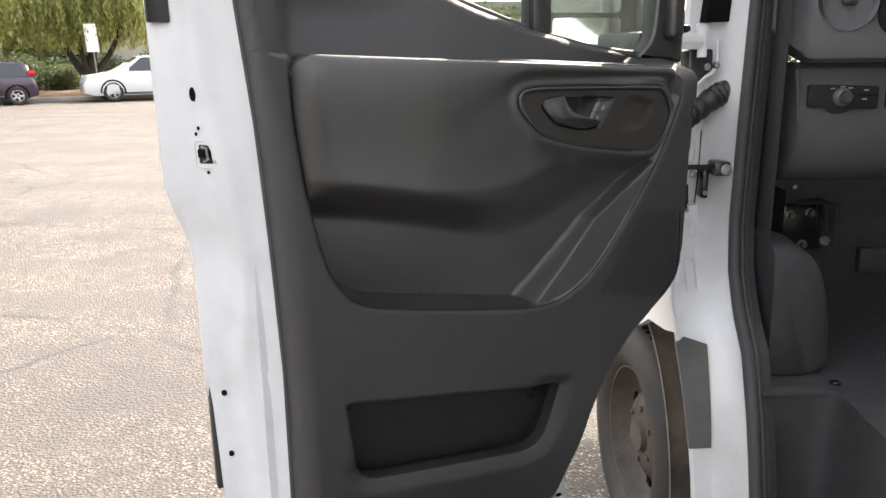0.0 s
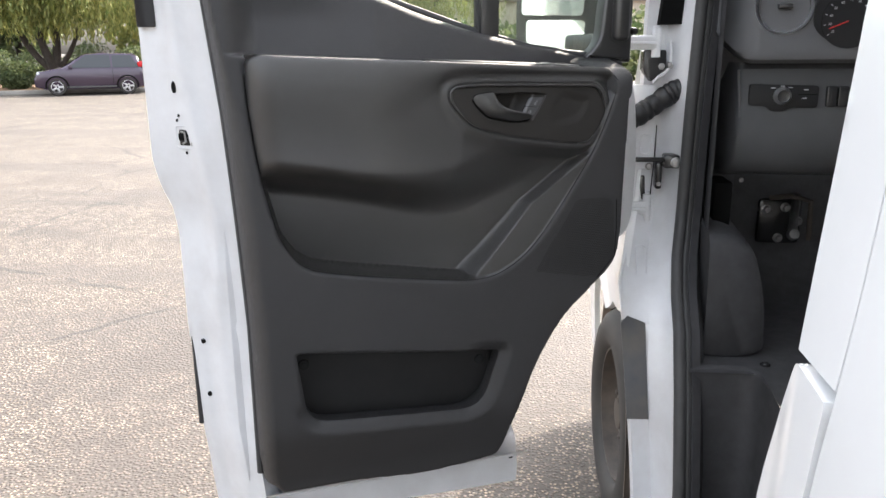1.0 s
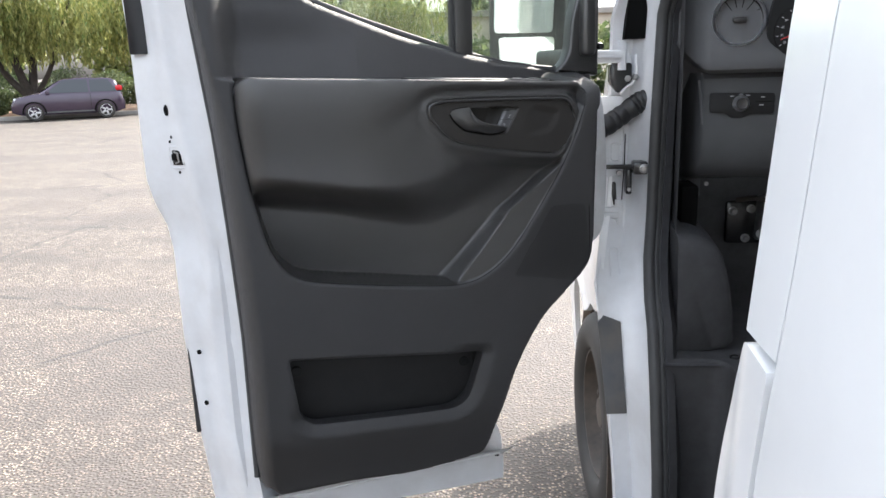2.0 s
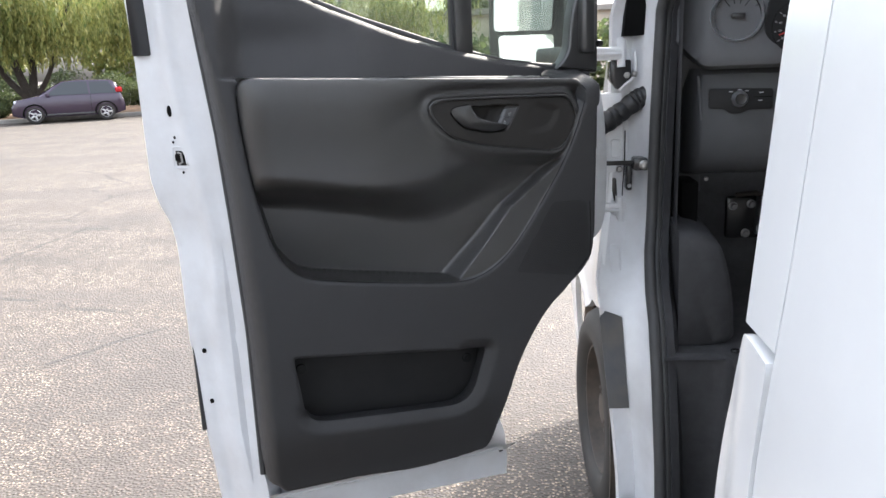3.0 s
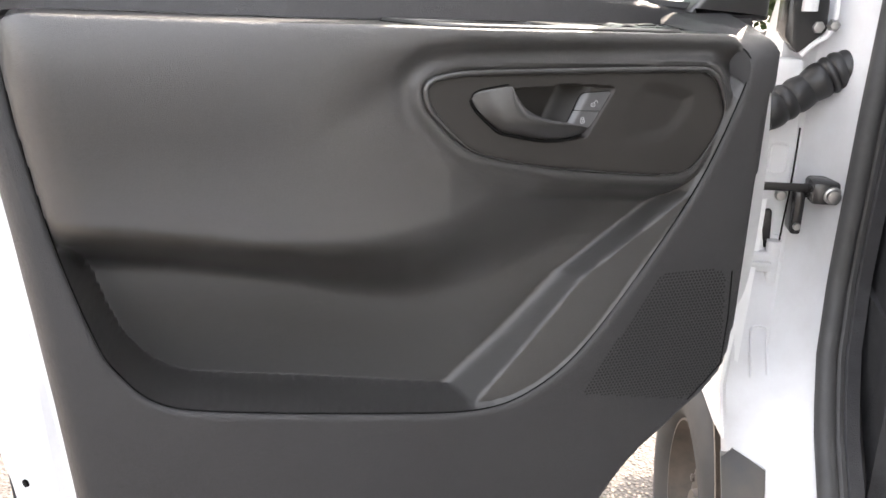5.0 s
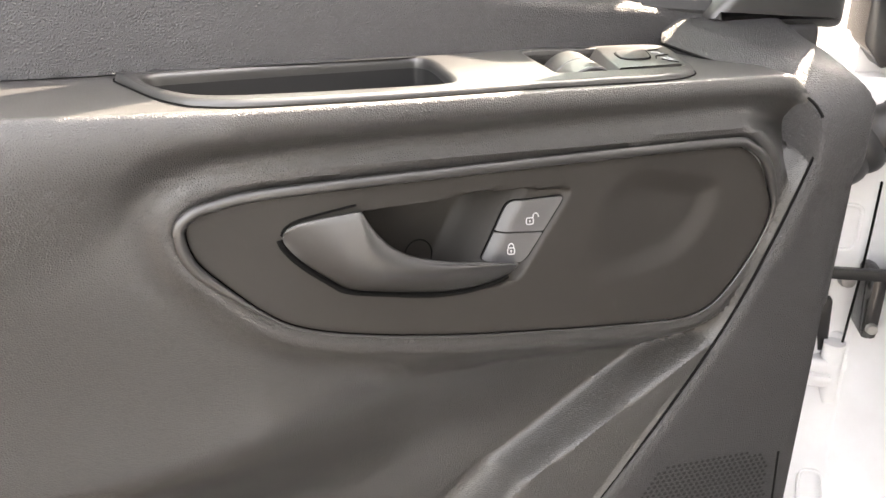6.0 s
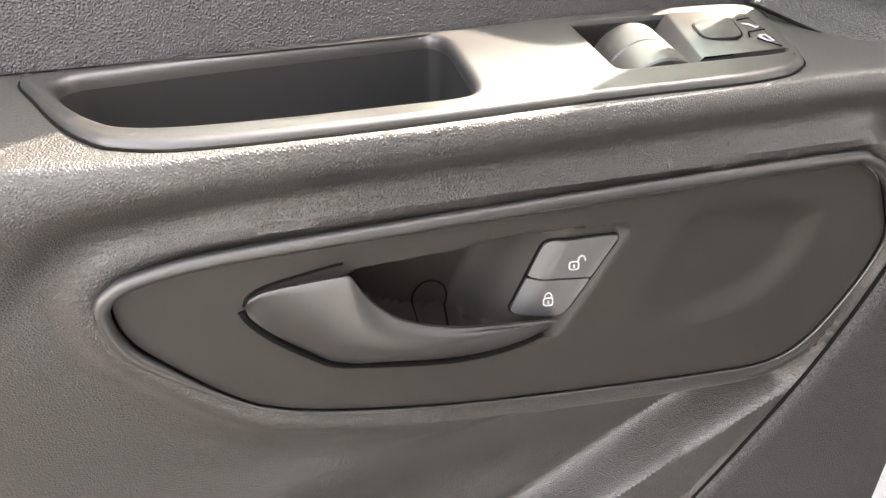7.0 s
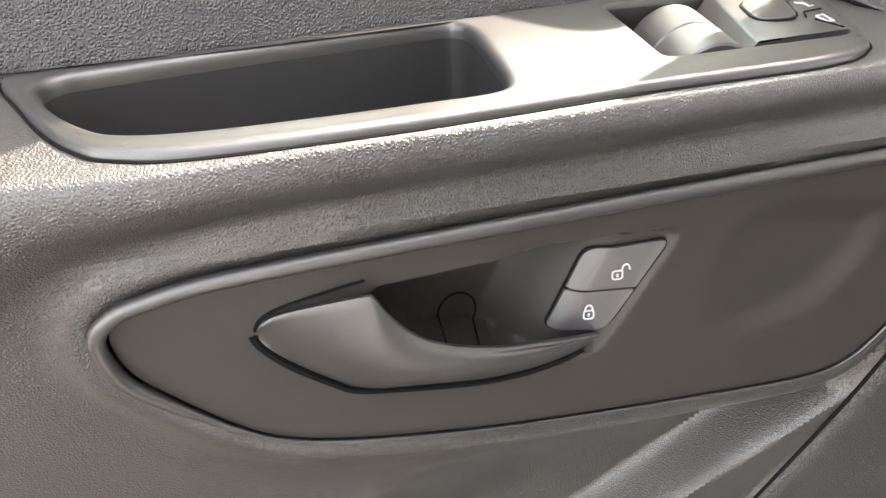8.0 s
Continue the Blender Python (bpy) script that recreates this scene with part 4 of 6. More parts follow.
part("latch", box(-0.022, -0.002, -0.016, 0.019, 0.012, 0.017, 0.002, m=lm), M_GLOSS, door, "black rotary latch")
part("latch_mouth", box(-0.024, -0.0032, -0.006, 0.004, 0.01, 0.009, 0.002, m=lm), M_HOLE, door)
part("latch_claw", tube([lm @ Vector(p) for p in ((-0.014, -0.004, 0.013), (-0.004, -0.005, 0.011), (-0.002, -0.005, -0.008), (-0.012, -0.004, -0.012))], 0.0022, 6), M_ZINC, door)
for v in (-0.012, 0.013):
    part("latch_screw", lathe([(0, 0.002), (0.0035, 0.002), (0.0042, 0)], lm @ Matrix.Translation((0.012, -0.002, v)) @ pose(0, 0, 0, 90, 0, 0), 10), M_ZINC, door)
part("edge_seal", tube([(at(z, ZI, XI) - 0.002, -0.062, z - ZB) for z in np.arange(0.60, 2.2, 0.05)], 0.008, 8), M_RUBBER, door, "black rubber weather strip")
part("frame_strip", box(-1.186, 0.030, 1.566 - ZB, -1.150, 0.056, 2.20 - ZB, 0.003), M_GLOSS, door, "black strip on the window frame")
part("edge_guard", box(-1.140, 0.058, 0.68 - ZB, -1.128, 0.085, 0.90 - ZB, 0.003), M_RUBBER, door, "black outer door cladding edge")

# window: frame bars, glass, quarter post, mirror base cover
# Upper bars are out of view; height set to let sun onto the armrest.
ft = [(-1.15, 1.80), (-1.18, 2.24), (-0.62, 2.30), (-0.105, 1.835), (-0.10, 1.50)]
fi = [(-1.08, 1.80), (-1.10, 2.19), (-0.64, 2.25), (-0.150, 1.805), (-0.148, 1.50)]
part("window_frame", loft([[on_door(*p, 0.055) for p in ft], [on_door(*p, -0.005) for p in ft], [on_door(*p, -0.005) for p in fi], [on_door(*p, 0.055) for p in fi]], closed=False), M_SATIN, door)
PANE = np.array([(-1.06, 1.74), (-1.10, 2.19), (-0.64, 2.25), (-0.44, 2.06), (-0.44, 1.53), (-0.60, 1.57), (-0.80, 1.64)])
pane = part("window_pane", slab(PANE, on_door, 0.026, 0.022), M_GLASS, door, "tinted side window glass", smooth=False)
QUARTER = rounded([(-0.44, 1.53), (-0.44, 2.06), (-0.15, 1.795), (-0.15, 1.50), (-0.30, 1.50)], (0.004, 0.01, 0.05, 0.05, 0.01))
pane2 = part("quarter_pane", slab(QUARTER, on_door, 0.026, 0.022), M_GLASS, door, "quarter window glass", smooth=False)
for p in (pane, pane2):
    p.visible_shadow = False
part("window_post", box(-0.472, -0.012, 1.52 - ZB, -0.430, 0.04, 2.07 - ZB, 0.004), M_SATIN, door)
part("post_rubber", box(-0.478, 0.0, 1.52 - ZB, -0.424, 0.021, 2.06 - ZB, 0.003), M_RUBBER, door)
sill = [(-1.02, 1.768), (-0.80, 1.668), (-0.70, 1.628), (-0.48, 1.556), (-0.34, 1.520), (-0.25, 1.508), (-0.17, 1.500)]
part("window_sill_seal", tube([on_door(u, v, 0.008) for u, v in sill], 0.010, 8), M_RUBBER, door)
COVER = rounded([(-0.215, 1.497), (-0.176, 1.535), (-0.168, 1.63), (-0.145, 1.70), (-0.092, 1.70), (-0.092, 1.485)], (0.01, 0.06, 0.03, 0.01, 0.01, 0.01))
part("mirror_cover", slab(COVER, on_door, 0.02, -0.018, 0.008, 3), M_SATIN, door, "black triangular mirror cover")
part("cover_grip", box(-0.150, -0.045, 1.535 - ZB, -0.112, -0.012, 1.70 - ZB, 0.012, 3), M_SATIN, door)
part("cover_stud", lathe([(0, 0.008), (0.007, 0.007), (0.009, 0.0), (0.009, -0.02)], Matrix.Translation(on_door(-0.090, 1.558, -0.02)) @ pose(0, 0, 0, 90, 0, 0), 12), M_GLOSS, door)
# wing mirror outside the quarter window
MIRROR = Matrix.Translation((-0.165, 0.24, 0)) @ Matrix.Rotation(radians(-50), 4, "Z")


def on_mirror(u, v, h):
    return MIRROR @ Vector((u, h, v - ZB))


part("wing_mirror", slab(rounded([(-0.120, 1.488), (-0.120, 1.85), (0.120, 1.85), (0.115, 1.488)], 0.03), on_mirror, 0.11, 0.0, 0.01, 3), M_SATIN, door, "black wing mirror with two glasses")
part("mirror_glass", slab(rounded([(-0.088, 1.606), (-0.092, 1.82), (0.090, 1.82), (0.086, 1.600)], 0.014), lambda u, v, h: on_mirror(u, v, h + 0.10 * (v - 1.73)), -0.012, -0.015), M_MIRROR, door, "main mirror glass", smooth=False)
part("mirror_glass", slab(rounded([(-0.082, 1.522), (-0.086, 1.594), (0.084, 1.590), (0.078, 1.514)], 0.014), on_mirror, -0.002, -0.005), M_MIRROR, door, "wide-angle lower mirror", smooth=False)
part("mirror_arm", box(-0.15, 0.06, 1.505 - ZB, -0.10, 0.26, 1.555 - ZB, 0.01), M_SATIN, door)

# ---------------------------------------------------------------- the van round the door opening


def vpart(name, bm, material, label="", parent=None, smooth=True, angle=38):
    """A part built in world metres, set under the van."""
    bmesh.ops.translate(bm, verts=bm.verts, vec=-VAN_AT)
    return part(name, bm, material, parent or van, label, smooth, angle)


Z_J = [0.28, 0.45, 0.55, 0.66, 0.75, 0.88, 0.95, 1.03, 1.13, 1.37, 1.63, 1.95, 2.25]
X_O = [0.665, 0.658, 0.650, 0.640, 0.633, 0.624, 0.618, 0.632, 0.650, 0.662, 0.668, 0.74, 0.86]
Y_O = [1.600, 1.600, 1.600, 1.612, 1.640, 1.710, 1.750, 1.800, 1.860, 1.900, 1.920, 1.78, 1.45]
X_C = [0.715, 0.710, 0.702, 0.691, 0.682, 0.675, 0.682, 0.700, 0.713, 0.718, 0.727, 0.77, 0.88]
Y_C = [1.630, 1.625, 1.620, 1.615, 1.612, 1.640, 1.730, 1.840, 1.886, 1.900, 1.912, 1.72, 1.40]
X_S = [0.745, 0.742, 0.740, 0.738, 0.738, 0.737, 0.738, 0.745, 0.757, 0.761, 0.772, 0.82, 0.90]
Y_S = [1.470, 1.485, 1.490, 1.515, 1.545, 1.600, 1.670, 1.735, 1.785, 1.790, 1.805, 1.66, 1.34]


def jamb(z):
    return [(at(z, Z_J, x), at(z, Z_J, y), z) for x, y in ((X_O, Y_O), (X_C, Y_C), (X_S, Y_S))]


loops = []
for z in np.arange(0.28, 2.26, 0.025):
    o, c, s = (Vector(p) for p in jamb(z))
    dip = 0.010 * math.sin(min(max((z - 0.95) / 0.5, 0), 1) * math.pi) + 0.004 * math.sin(z * 23)
    loop = [o + Vector((0.012, 0.05, 0)), o + Vector((0.0, 0.008, 0)), o.lerp(c, 0.12) + Vector((0, -0.004, 0)), o.lerp(c, 0.5), o.lerp(c, 0.9), c]
    loop += [c.lerp(s, t) + Vector((0.006, 0.010, 0)) * math.sin(t * math.pi) + Vector((0, dip * math.sin(t * math.pi), 0)) for t in (0.12, 0.3, 0.5, 0.7, 0.88)]
    loop += [s, s + Vector((0.05, 0.03, 0))]
    loops.append(loop)
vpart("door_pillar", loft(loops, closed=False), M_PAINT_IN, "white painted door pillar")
loops = []
for z in np.linspace(0.648, 0.884, 12):
    o, c, s = (Vector(p) for p in jamb(z))
    cut = o.lerp(c, 0.30) if z > 0.872 else o
    loops.append([cut + Vector((0.05, 0.16, 0)), cut + Vector((0.008, 0.03, 0)), cut + Vector((-0.001, 0.012, 0)), cut + Vector((-0.002, -0.005, 0)), cut.lerp(c, 0.5) + Vector((0, -0.006, 0)), c + Vector((-0.002, -0.006, 0)), c + Vector((0, 0.003, 0))])
vpart("fender_cladding", loft(loops, closed=False), M_CLAD, "dark grey plastic fender cladding")
WY, WZ, WR = 2.26, 0.345, 0.355
arch = [(WY + 0.46 * math.cos(a), WZ + 0.46 * math.sin(a)) for a in np.radians(np.linspace(-8, 188, 22))]
FENDER = np.array([(3.1, 0.30), (3.25, 0.6), (3.2, 0.95), (2.6, 1.22), (2.1, 1.33), (1.93, 1.55), (1.915, 1.45), (1.90, 1.37), (1.86, 1.13), (1.80, 1.03), (1.71, 0.885), (1.80, 0.86), (1.95, 0.835), *[p for p in arch[::-1] if p[0] > 2.05]])


def side_place(u, v, h):
    return (h, u, v)


vpart("fender", field(FENDER, lambda y, z: np.interp(z, Z_J, X_O) - 0.012 * np.exp(-(((np.hypot(y - WY, z - WZ) - 0.46) / 0.03) ** 2)), 0.012, side_place, rim=0.02), M_PAINT)
loops = [[(x, WY + r * math.cos(a), WZ + r * math.sin(a)) for a in np.radians(np.linspace(-12, 192, 30))] for x, r in ((0.668, 0.465), (0.668, 0.450), (0.70, 0.445), (0.98, 0.45), (0.98, 0.05))]
vpart("wheel_arch", loft(loops, closed=False), M_DUSTY, "dusty dark wheel arch liner")

# front wheel
wheel_m = pose(0.825, WY, WZ, 0, 0, 5) @ pose(0, 0, 0, 0, -90, 0)
tyre_prof = [(0.215, 0.135), (0.228, 0.160), (0.262, 0.176), (0.305, 0.172), (0.335, 0.155), (0.350, 0.128), (0.355, 0.06), (0.355, -0.06), (0.350, -0.105), (0.30, -0.13), (0.215, -0.11)]
wheel = vpart("wheel", lathe([(0.0, 0.02), (0.09, 0.03), (0.10, 0.05)], wheel_m, 20), M_STEEL)
tyre = lathe(tyre_prof, wheel_m, 64)
grooves = bmesh.new()
for k in range(64):
    m = wheel_m @ pose(0, 0, 0, 0, 0, k * 360 / 64)
    box(0.3525, -0.0045, 0.070, 0.3575, 0.0045, 0.132, bm=grooves, m=m)
vpart("tyre", tyre, M_TYRE, "dusty black tyre", wheel)
vpart("tread_groove", grooves, M_HOLE, "", wheel, smooth=False)
for h in (0.05, 0.0, -0.05):
    vpart("tread_groove", lathe([(0.3552, h - 0.004), (0.3560, h), (0.3552, h + 0.004)], wheel_m, 64), M_HOLE, "", wheel)
rim_prof = [(0.218, 0.150), (0.212, 0.150), (0.206, 0.12), (0.195, 0.085), (0.182, 0.075), (0.150, 0.082), (0.120, 0.108), (0.085, 0.120), (0.055, 0.118), (0.05, 0.135), (0.0, 0.138)]
vpart("rim", lathe(rim_prof, wheel_m, 48), M_STEEL, "brown dusty steel wheel rim", wheel)
for k in range(10):
    m = wheel_m @ pose(0, 0, 0, 0, 0, k * 36)
    vpart("rim_slot", box(0.148, -0.018, 0.070, 0.182, 0.018, 0.0875, 0.008, m=m), M_HOLE, "", wheel)
for k in range(6):
    m = wheel_m @ pose(0, 0, 0, 0, 0, k * 60) @ Matrix.Translation((0.085, 0, 0.115))
    vpart("wheel_nut", lathe([(0.010, 0), (0.010, 0.010), (0.007, 0.012), (0, 0.012)], m, 6), M_STEEL, "", wheel)

# door opening seal: two beads, from high on the pillar down to the step
path = [Vector(jamb(z)[2]) for z in np.arange(0.40, 2.2, 0.03)]
vpart("door_seal", tube([p + Vector((0.008, -0.010, 0)) for p in path], 0.0145, 10), M_RUBBER, "black rubber door opening seal")
vpart("seal_lip", tube([p + Vector((0.026, -0.006, 0)) for p in path], 0.008, 8), M_RUBBER)
loops = []
for z in np.arange(0.40, 2.2, 0.03):
    s = Vector(jamb(z)[2])
    loops.append([s + Vector(p) for p in ((0.028, 0.0, 0), (0.036, -0.012, 0), (0.055, -0.004, 0), (0.075, 0.06, 0), (0.085, 0.16, 0))])
vpart("pillar_trim", loft(loops, closed=False), M_CARPET, "dark grey inner pillar trim")

# hinges, check strap and cable sleeve, placed to fit the camera's view
def xz(u, v, h):
    return (u, h, v)


def plate(name, outline, y0, y1, material, label="", parent=None, bevel=0.002):
    """A pressed plate facing the rear, from y0 (back) to y1 (front)."""
    return vpart(name, slab(np.array(outline), xz, y0, y1, bevel), material, label, parent)


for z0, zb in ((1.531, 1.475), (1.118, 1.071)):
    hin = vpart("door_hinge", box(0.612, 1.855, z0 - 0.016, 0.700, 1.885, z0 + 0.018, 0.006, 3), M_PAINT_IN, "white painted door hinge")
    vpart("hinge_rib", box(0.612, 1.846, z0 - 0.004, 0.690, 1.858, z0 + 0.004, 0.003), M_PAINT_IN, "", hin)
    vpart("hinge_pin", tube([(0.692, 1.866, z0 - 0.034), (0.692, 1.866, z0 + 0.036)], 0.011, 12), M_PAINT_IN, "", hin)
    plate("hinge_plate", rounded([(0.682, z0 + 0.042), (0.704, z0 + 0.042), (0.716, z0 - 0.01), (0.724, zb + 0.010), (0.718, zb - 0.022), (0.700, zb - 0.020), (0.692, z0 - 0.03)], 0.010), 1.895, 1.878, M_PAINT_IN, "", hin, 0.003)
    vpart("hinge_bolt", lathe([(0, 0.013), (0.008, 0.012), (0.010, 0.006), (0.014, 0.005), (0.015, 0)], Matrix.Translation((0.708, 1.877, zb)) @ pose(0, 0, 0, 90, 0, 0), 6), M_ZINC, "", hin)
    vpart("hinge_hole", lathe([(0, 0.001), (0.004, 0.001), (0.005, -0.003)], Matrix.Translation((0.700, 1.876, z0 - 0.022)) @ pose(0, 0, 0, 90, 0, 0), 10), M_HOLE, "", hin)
plate("hinge_opening", rounded([(0.664, 1.515), (0.718, 1.515), (0.720, 1.470), (0.700, 1.452), (0.684, 1.437), (0.664, 1.462)], 0.006), 1.93, 1.868, M_GLOSS, "black hinge opening")
part_edge = spline([(0.726, 1.87, 1.535), (0.729, 1.868, 1.492), (0.722, 1.866, 1.465), (0.704, 1.866, 1.452), (0.690, 1.866, 1.436)], 6, closed=False)
vpart("flange_edge", tube([tuple(p) for p in part_edge], 0.0035, 6), M_PAINT_IN, "folded sheet metal edge")
vpart("flange_bolt", lathe([(0, 0.010), (0.006, 0.009), (0.008, 0.004), (0.010, 0)], Matrix.Translation((0.727, 1.867, 1.478)) @ pose(0, 0, 0, 90, 0, 0), 6), M_ZINC)
plate("hinge_opening", rounded([(0.660, 1.202), (0.684, 1.202), (0.688, 1.140), (0.664, 1.136)], 0.005), 1.93, 1.872, M_GLOSS, "black slot behind the lower hinge")
# the wing's rear flange: a lighter plate with pressed recesses and a dark gap beside the pillar
wing = plate("wing_flange", rounded([(0.640, 1.43), (0.696, 1.43), (0.703, 1.30), (0.700, 1.222), (0.650, 1.215), (0.640, 1.23)], 0.006), 1.90, 1.872, M_PAINT_IN, "white wing flange with pressed recesses")
for x0, x1, z0, z1 in ((0.668, 0.694, 1.258, 1.306), (0.662, 0.686, 0.955, 1.035), (0.664, 0.690, 0.885, 0.940)):
    y = 1.8715 if z0 > 1.2 else at(z0, Z_J, Y_O) - 0.001
    ring = rounded([(x0, z0), (x1, z0), (x1, z1), (x0, z1)], 0.010)
    dy = 0.0 if z0 > 1.2 else (at(z1, Z_J, Y_O) - at(z0, Z_J, Y_O)) / (z1 - z0)
    vpart("pressed_recess", tube([(u, y + dy * (v - z0), v) for u, v in [*ring, ring[0]]], 0.0022, 6, caps=False), M_PAINT_IN)
gap_line = spline([(0.706, 1.874, 1.33), (0.705, 1.872, 1.25), (0.700, 1.868, 1.16), (0.698, 1.868, 1.06), (0.703, 1.845, 0.995), (0.690, 1.75, 0.93), (0.686, 1.70, 0.885)], 6, closed=False)
vpart("pillar_joint", tube([tuple(p) for p in gap_line], 0.0014, 6), M_HOLE, "dark joint between wing and pillar")
vpart("pillar_slot", box(0.708, 1.845, 1.171, 0.723, 1.90, 1.240, 0.005), M_GLOSS, "black bracket on the pillar")
vpart("slot_bolt", lathe([(0, 0.006), (0.005, 0.005), (0.006, 0)], Matrix.Translation((0.7155, 1.845, 1.185)) @ pose(0, 0, 0, 90, 0, 0), 10), M_ZINC)
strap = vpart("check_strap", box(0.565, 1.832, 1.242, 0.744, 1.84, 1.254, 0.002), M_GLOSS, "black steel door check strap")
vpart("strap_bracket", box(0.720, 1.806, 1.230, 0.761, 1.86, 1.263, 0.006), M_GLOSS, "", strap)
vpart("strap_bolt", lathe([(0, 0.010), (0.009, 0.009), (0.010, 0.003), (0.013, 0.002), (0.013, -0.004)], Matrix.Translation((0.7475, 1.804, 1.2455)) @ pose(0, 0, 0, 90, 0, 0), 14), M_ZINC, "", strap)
cp = spline([(0.585, 1.84, 1.326), (0.642, 1.85, 1.350), (0.692, 1.862, 1.380), (0.728, 1.866, 1.406), (0.757, 1.868, 1.418), (0.778, 1.88, 1.405), (0.784, 1.90, 1.382)], 30, closed=False)
vpart("cable_sleeve", tube([tuple(p) for p in cp], [0.0245 + 0.0035 * abs(math.sin(k * 0.22 + 0.9 * math.sin(k * 0.13))) ** 0.6 + 0.0012 * math.sin(k * 0.07) for k in range(len(cp))], 20), M_SLEEVE, "black pleated rubber cable sleeve")

# Solid black strip painting in the shade of the gap above the hinge.
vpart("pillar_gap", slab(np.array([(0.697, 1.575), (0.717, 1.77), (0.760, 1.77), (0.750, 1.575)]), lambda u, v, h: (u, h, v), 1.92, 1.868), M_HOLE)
vpart("pillar_boss", lathe([(0, 0.006), (0.007, 0.005), (0.009, 0.0), (0.009, -0.01)], Matrix.Translation((0.692, 1.868, 1.2265)) @ pose(0, 0, 0, 90, 0, 0), 12), M_ZINC)

# cab floor, step and footwell
def yz_sweep(profile, x0, x1, n=12, end=0.0):
    """A profile of (y, z) points swept across the van from x0 to x1, pulled in by end at the near side."""
    loops_ = []
    for x in np.linspace(x0, x1, n):
        k = max(0.0, 1 - (x - x0) / 0.05) if end else 0.0
        loops_.append([(x, y + end * k * k, z) for y, z in profile])
    return loft(loops_, closed=False)


floor_prof = [(0.9, 0.80), (1.30, 0.803), (1.54, 0.806), (1.70, 0.80), (1.95, 0.79), (2.10, 0.80), (2.22, 0.88), (2.28, 1.0), (2.29, 1.30)]
vpart("cab_floor", yz_sweep(floor_prof, 0.916, 2.6, 20), M_CARPET_LIT, "black moulded cab floor")
vpart("footwell_floor", yz_sweep(floor_prof[2:], 0.765, 0.918, 8), M_CARPET_LIT)
front = [(0.765, 1.552), (0.85, 1.556), (0.892, 1.550), (0.914, 1.525), (0.918, 1.47), (0.908, 1.30), (0.90, 0.80)]
edge = spline([(x, y, 0) for x, y in front], 5, closed=False)
vpart("step_wall", loft([[(x, y + d, z) for x, y, _ in edge] for z, d in ((0.36, 0.01), (0.60, 0.004), (0.78, 0.0), (0.798, 0.001), (0.808, 0.010), (0.811, 0.022))], closed=False), M_CARPET, "black moulded step panel")
vpart("step_plate", box(0.68, 0.66, 0.34, 1.06, 1.60, 0.37, 0.008), M_DASH_LOW, "black step plate")
vpart("kick_panel", loft([[(0.812, 1.69, z), (0.822, 1.78, z), (0.835, 1.95, z), (0.88, 2.20, z), (0.90, 2.30, z)] for z in np.linspace(0.80, 1.80, 10)], closed=False), M_CARPET)
loops = []
for y, wide, high in ((1.648, 0.60, 0.70), (1.655, 0.86, 0.92), (1.672, 0.96, 0.985), (1.70, 1.0, 1.0), (1.80, 1.02, 1.03), (2.20, 1.10, 1.10)):
    prof = spline([(0.815, 0.805), (0.815 + 0.135 * wide, 0.808), (0.815 + 0.146 * wide, 0.86), (0.815 + 0.140 * wide, 0.93), (0.815 + 0.126 * wide, 0.80 + 0.20 * high), (0.815 + 0.10 * wide, 0.80 + 0.262 * high), (0.815 + 0.05 * wide, 0.80 + 0.293 * high), (0.812, 0.80 + 0.30 * high)], 4, closed=False)
    loops.append([(u, y, v) for u, v in prof])
vpart("wheel_box", loft(loops, cap_first=True), M_CARPET, "black moulded footwell side", angle=60)
vpart("fuse_recess", box(0.842, 1.79, 1.06, 0.885, 1.90, 1.20, 0.006), M_HOLE)
clip_m = Matrix.Translation((0.945, 1.60, 0.806))
vpart("floor_clip", lathe([(0, 0.004), (0.008, 0.004), (0.009, 0.002), (0.012, 0.001), (0.012, -0.004)], clip_m, 14), M_GLOSS, "round black floor clip")
plate = vpart("pedal_bracket", box(1.065, 2.20, 0.95, 1.19, 2.225, 1.085, 0.012), M_GLOSS, "black pedal bracket bolted to the firewall")
for x, z in ((1.126, 0.968), (1.14, 1.061), (1.085, 1.055), (1.178, 1.02)):
    vpart("bracket_nut", lathe([(0, 0.02), (0.008, 0.02), (0.010, 0.006), (0.014, 0.005), (0.014, 0)], Matrix.Translation((x, 2.20, z)) @ pose(0, 0, 0, 90, 0, 0), 10), M_ZINC, "", plate)
vpart("pedal_rod", tube([(1.165, 2.19, 1.10), (1.155, 2.16, 1.06), (1.145, 2.13, 1.02), (1.142, 2.12, 1.0)], [0.013, 0.012, 0.013, 0.015], 10), M_ZINC, "steel pedal rod", plate)
vpart("rod_cap", lathe([(0, 0.012), (0.014, 0.010), (0.017, 0), (0.017, -0.01)], Matrix.Translation((1.142, 2.11, 1.0)) @ pose(0, 0, 0, 70, 0, 0), 14), M_ZINC, "", plate)
vpart("bracket_arm", tube([(1.09, 2.19, 1.09), (1.14, 2.17, 1.10), (1.20, 2.17, 1.085), (1.205, 2.17, 0.97)], 0.008, 8), M_STEEL, "", plate)
vpart("brake_pedal", box(1.20, 2.02, 0.93, 1.29, 2.05, 1.00, 0.008, m=Matrix.Translation((0, 0, 0))), M_RUBBER, "ribbed black brake pedal")
vpart("loose_screw", lathe([(0, 0.006), (0.005, 0.005), (0.006, 0)], Matrix.Translation((0.905, 1.80, 1.205)) @ pose(0, 0, 0, 90, 0, 0), 10), M_ZINC)

# Panel added to block the bright see-through gap beside the dashboard.
vpart("dash_gap_filler", box(0.80, 1.93, 1.15, 0.92, 1.95, 1.85), M_DASH_LOW)

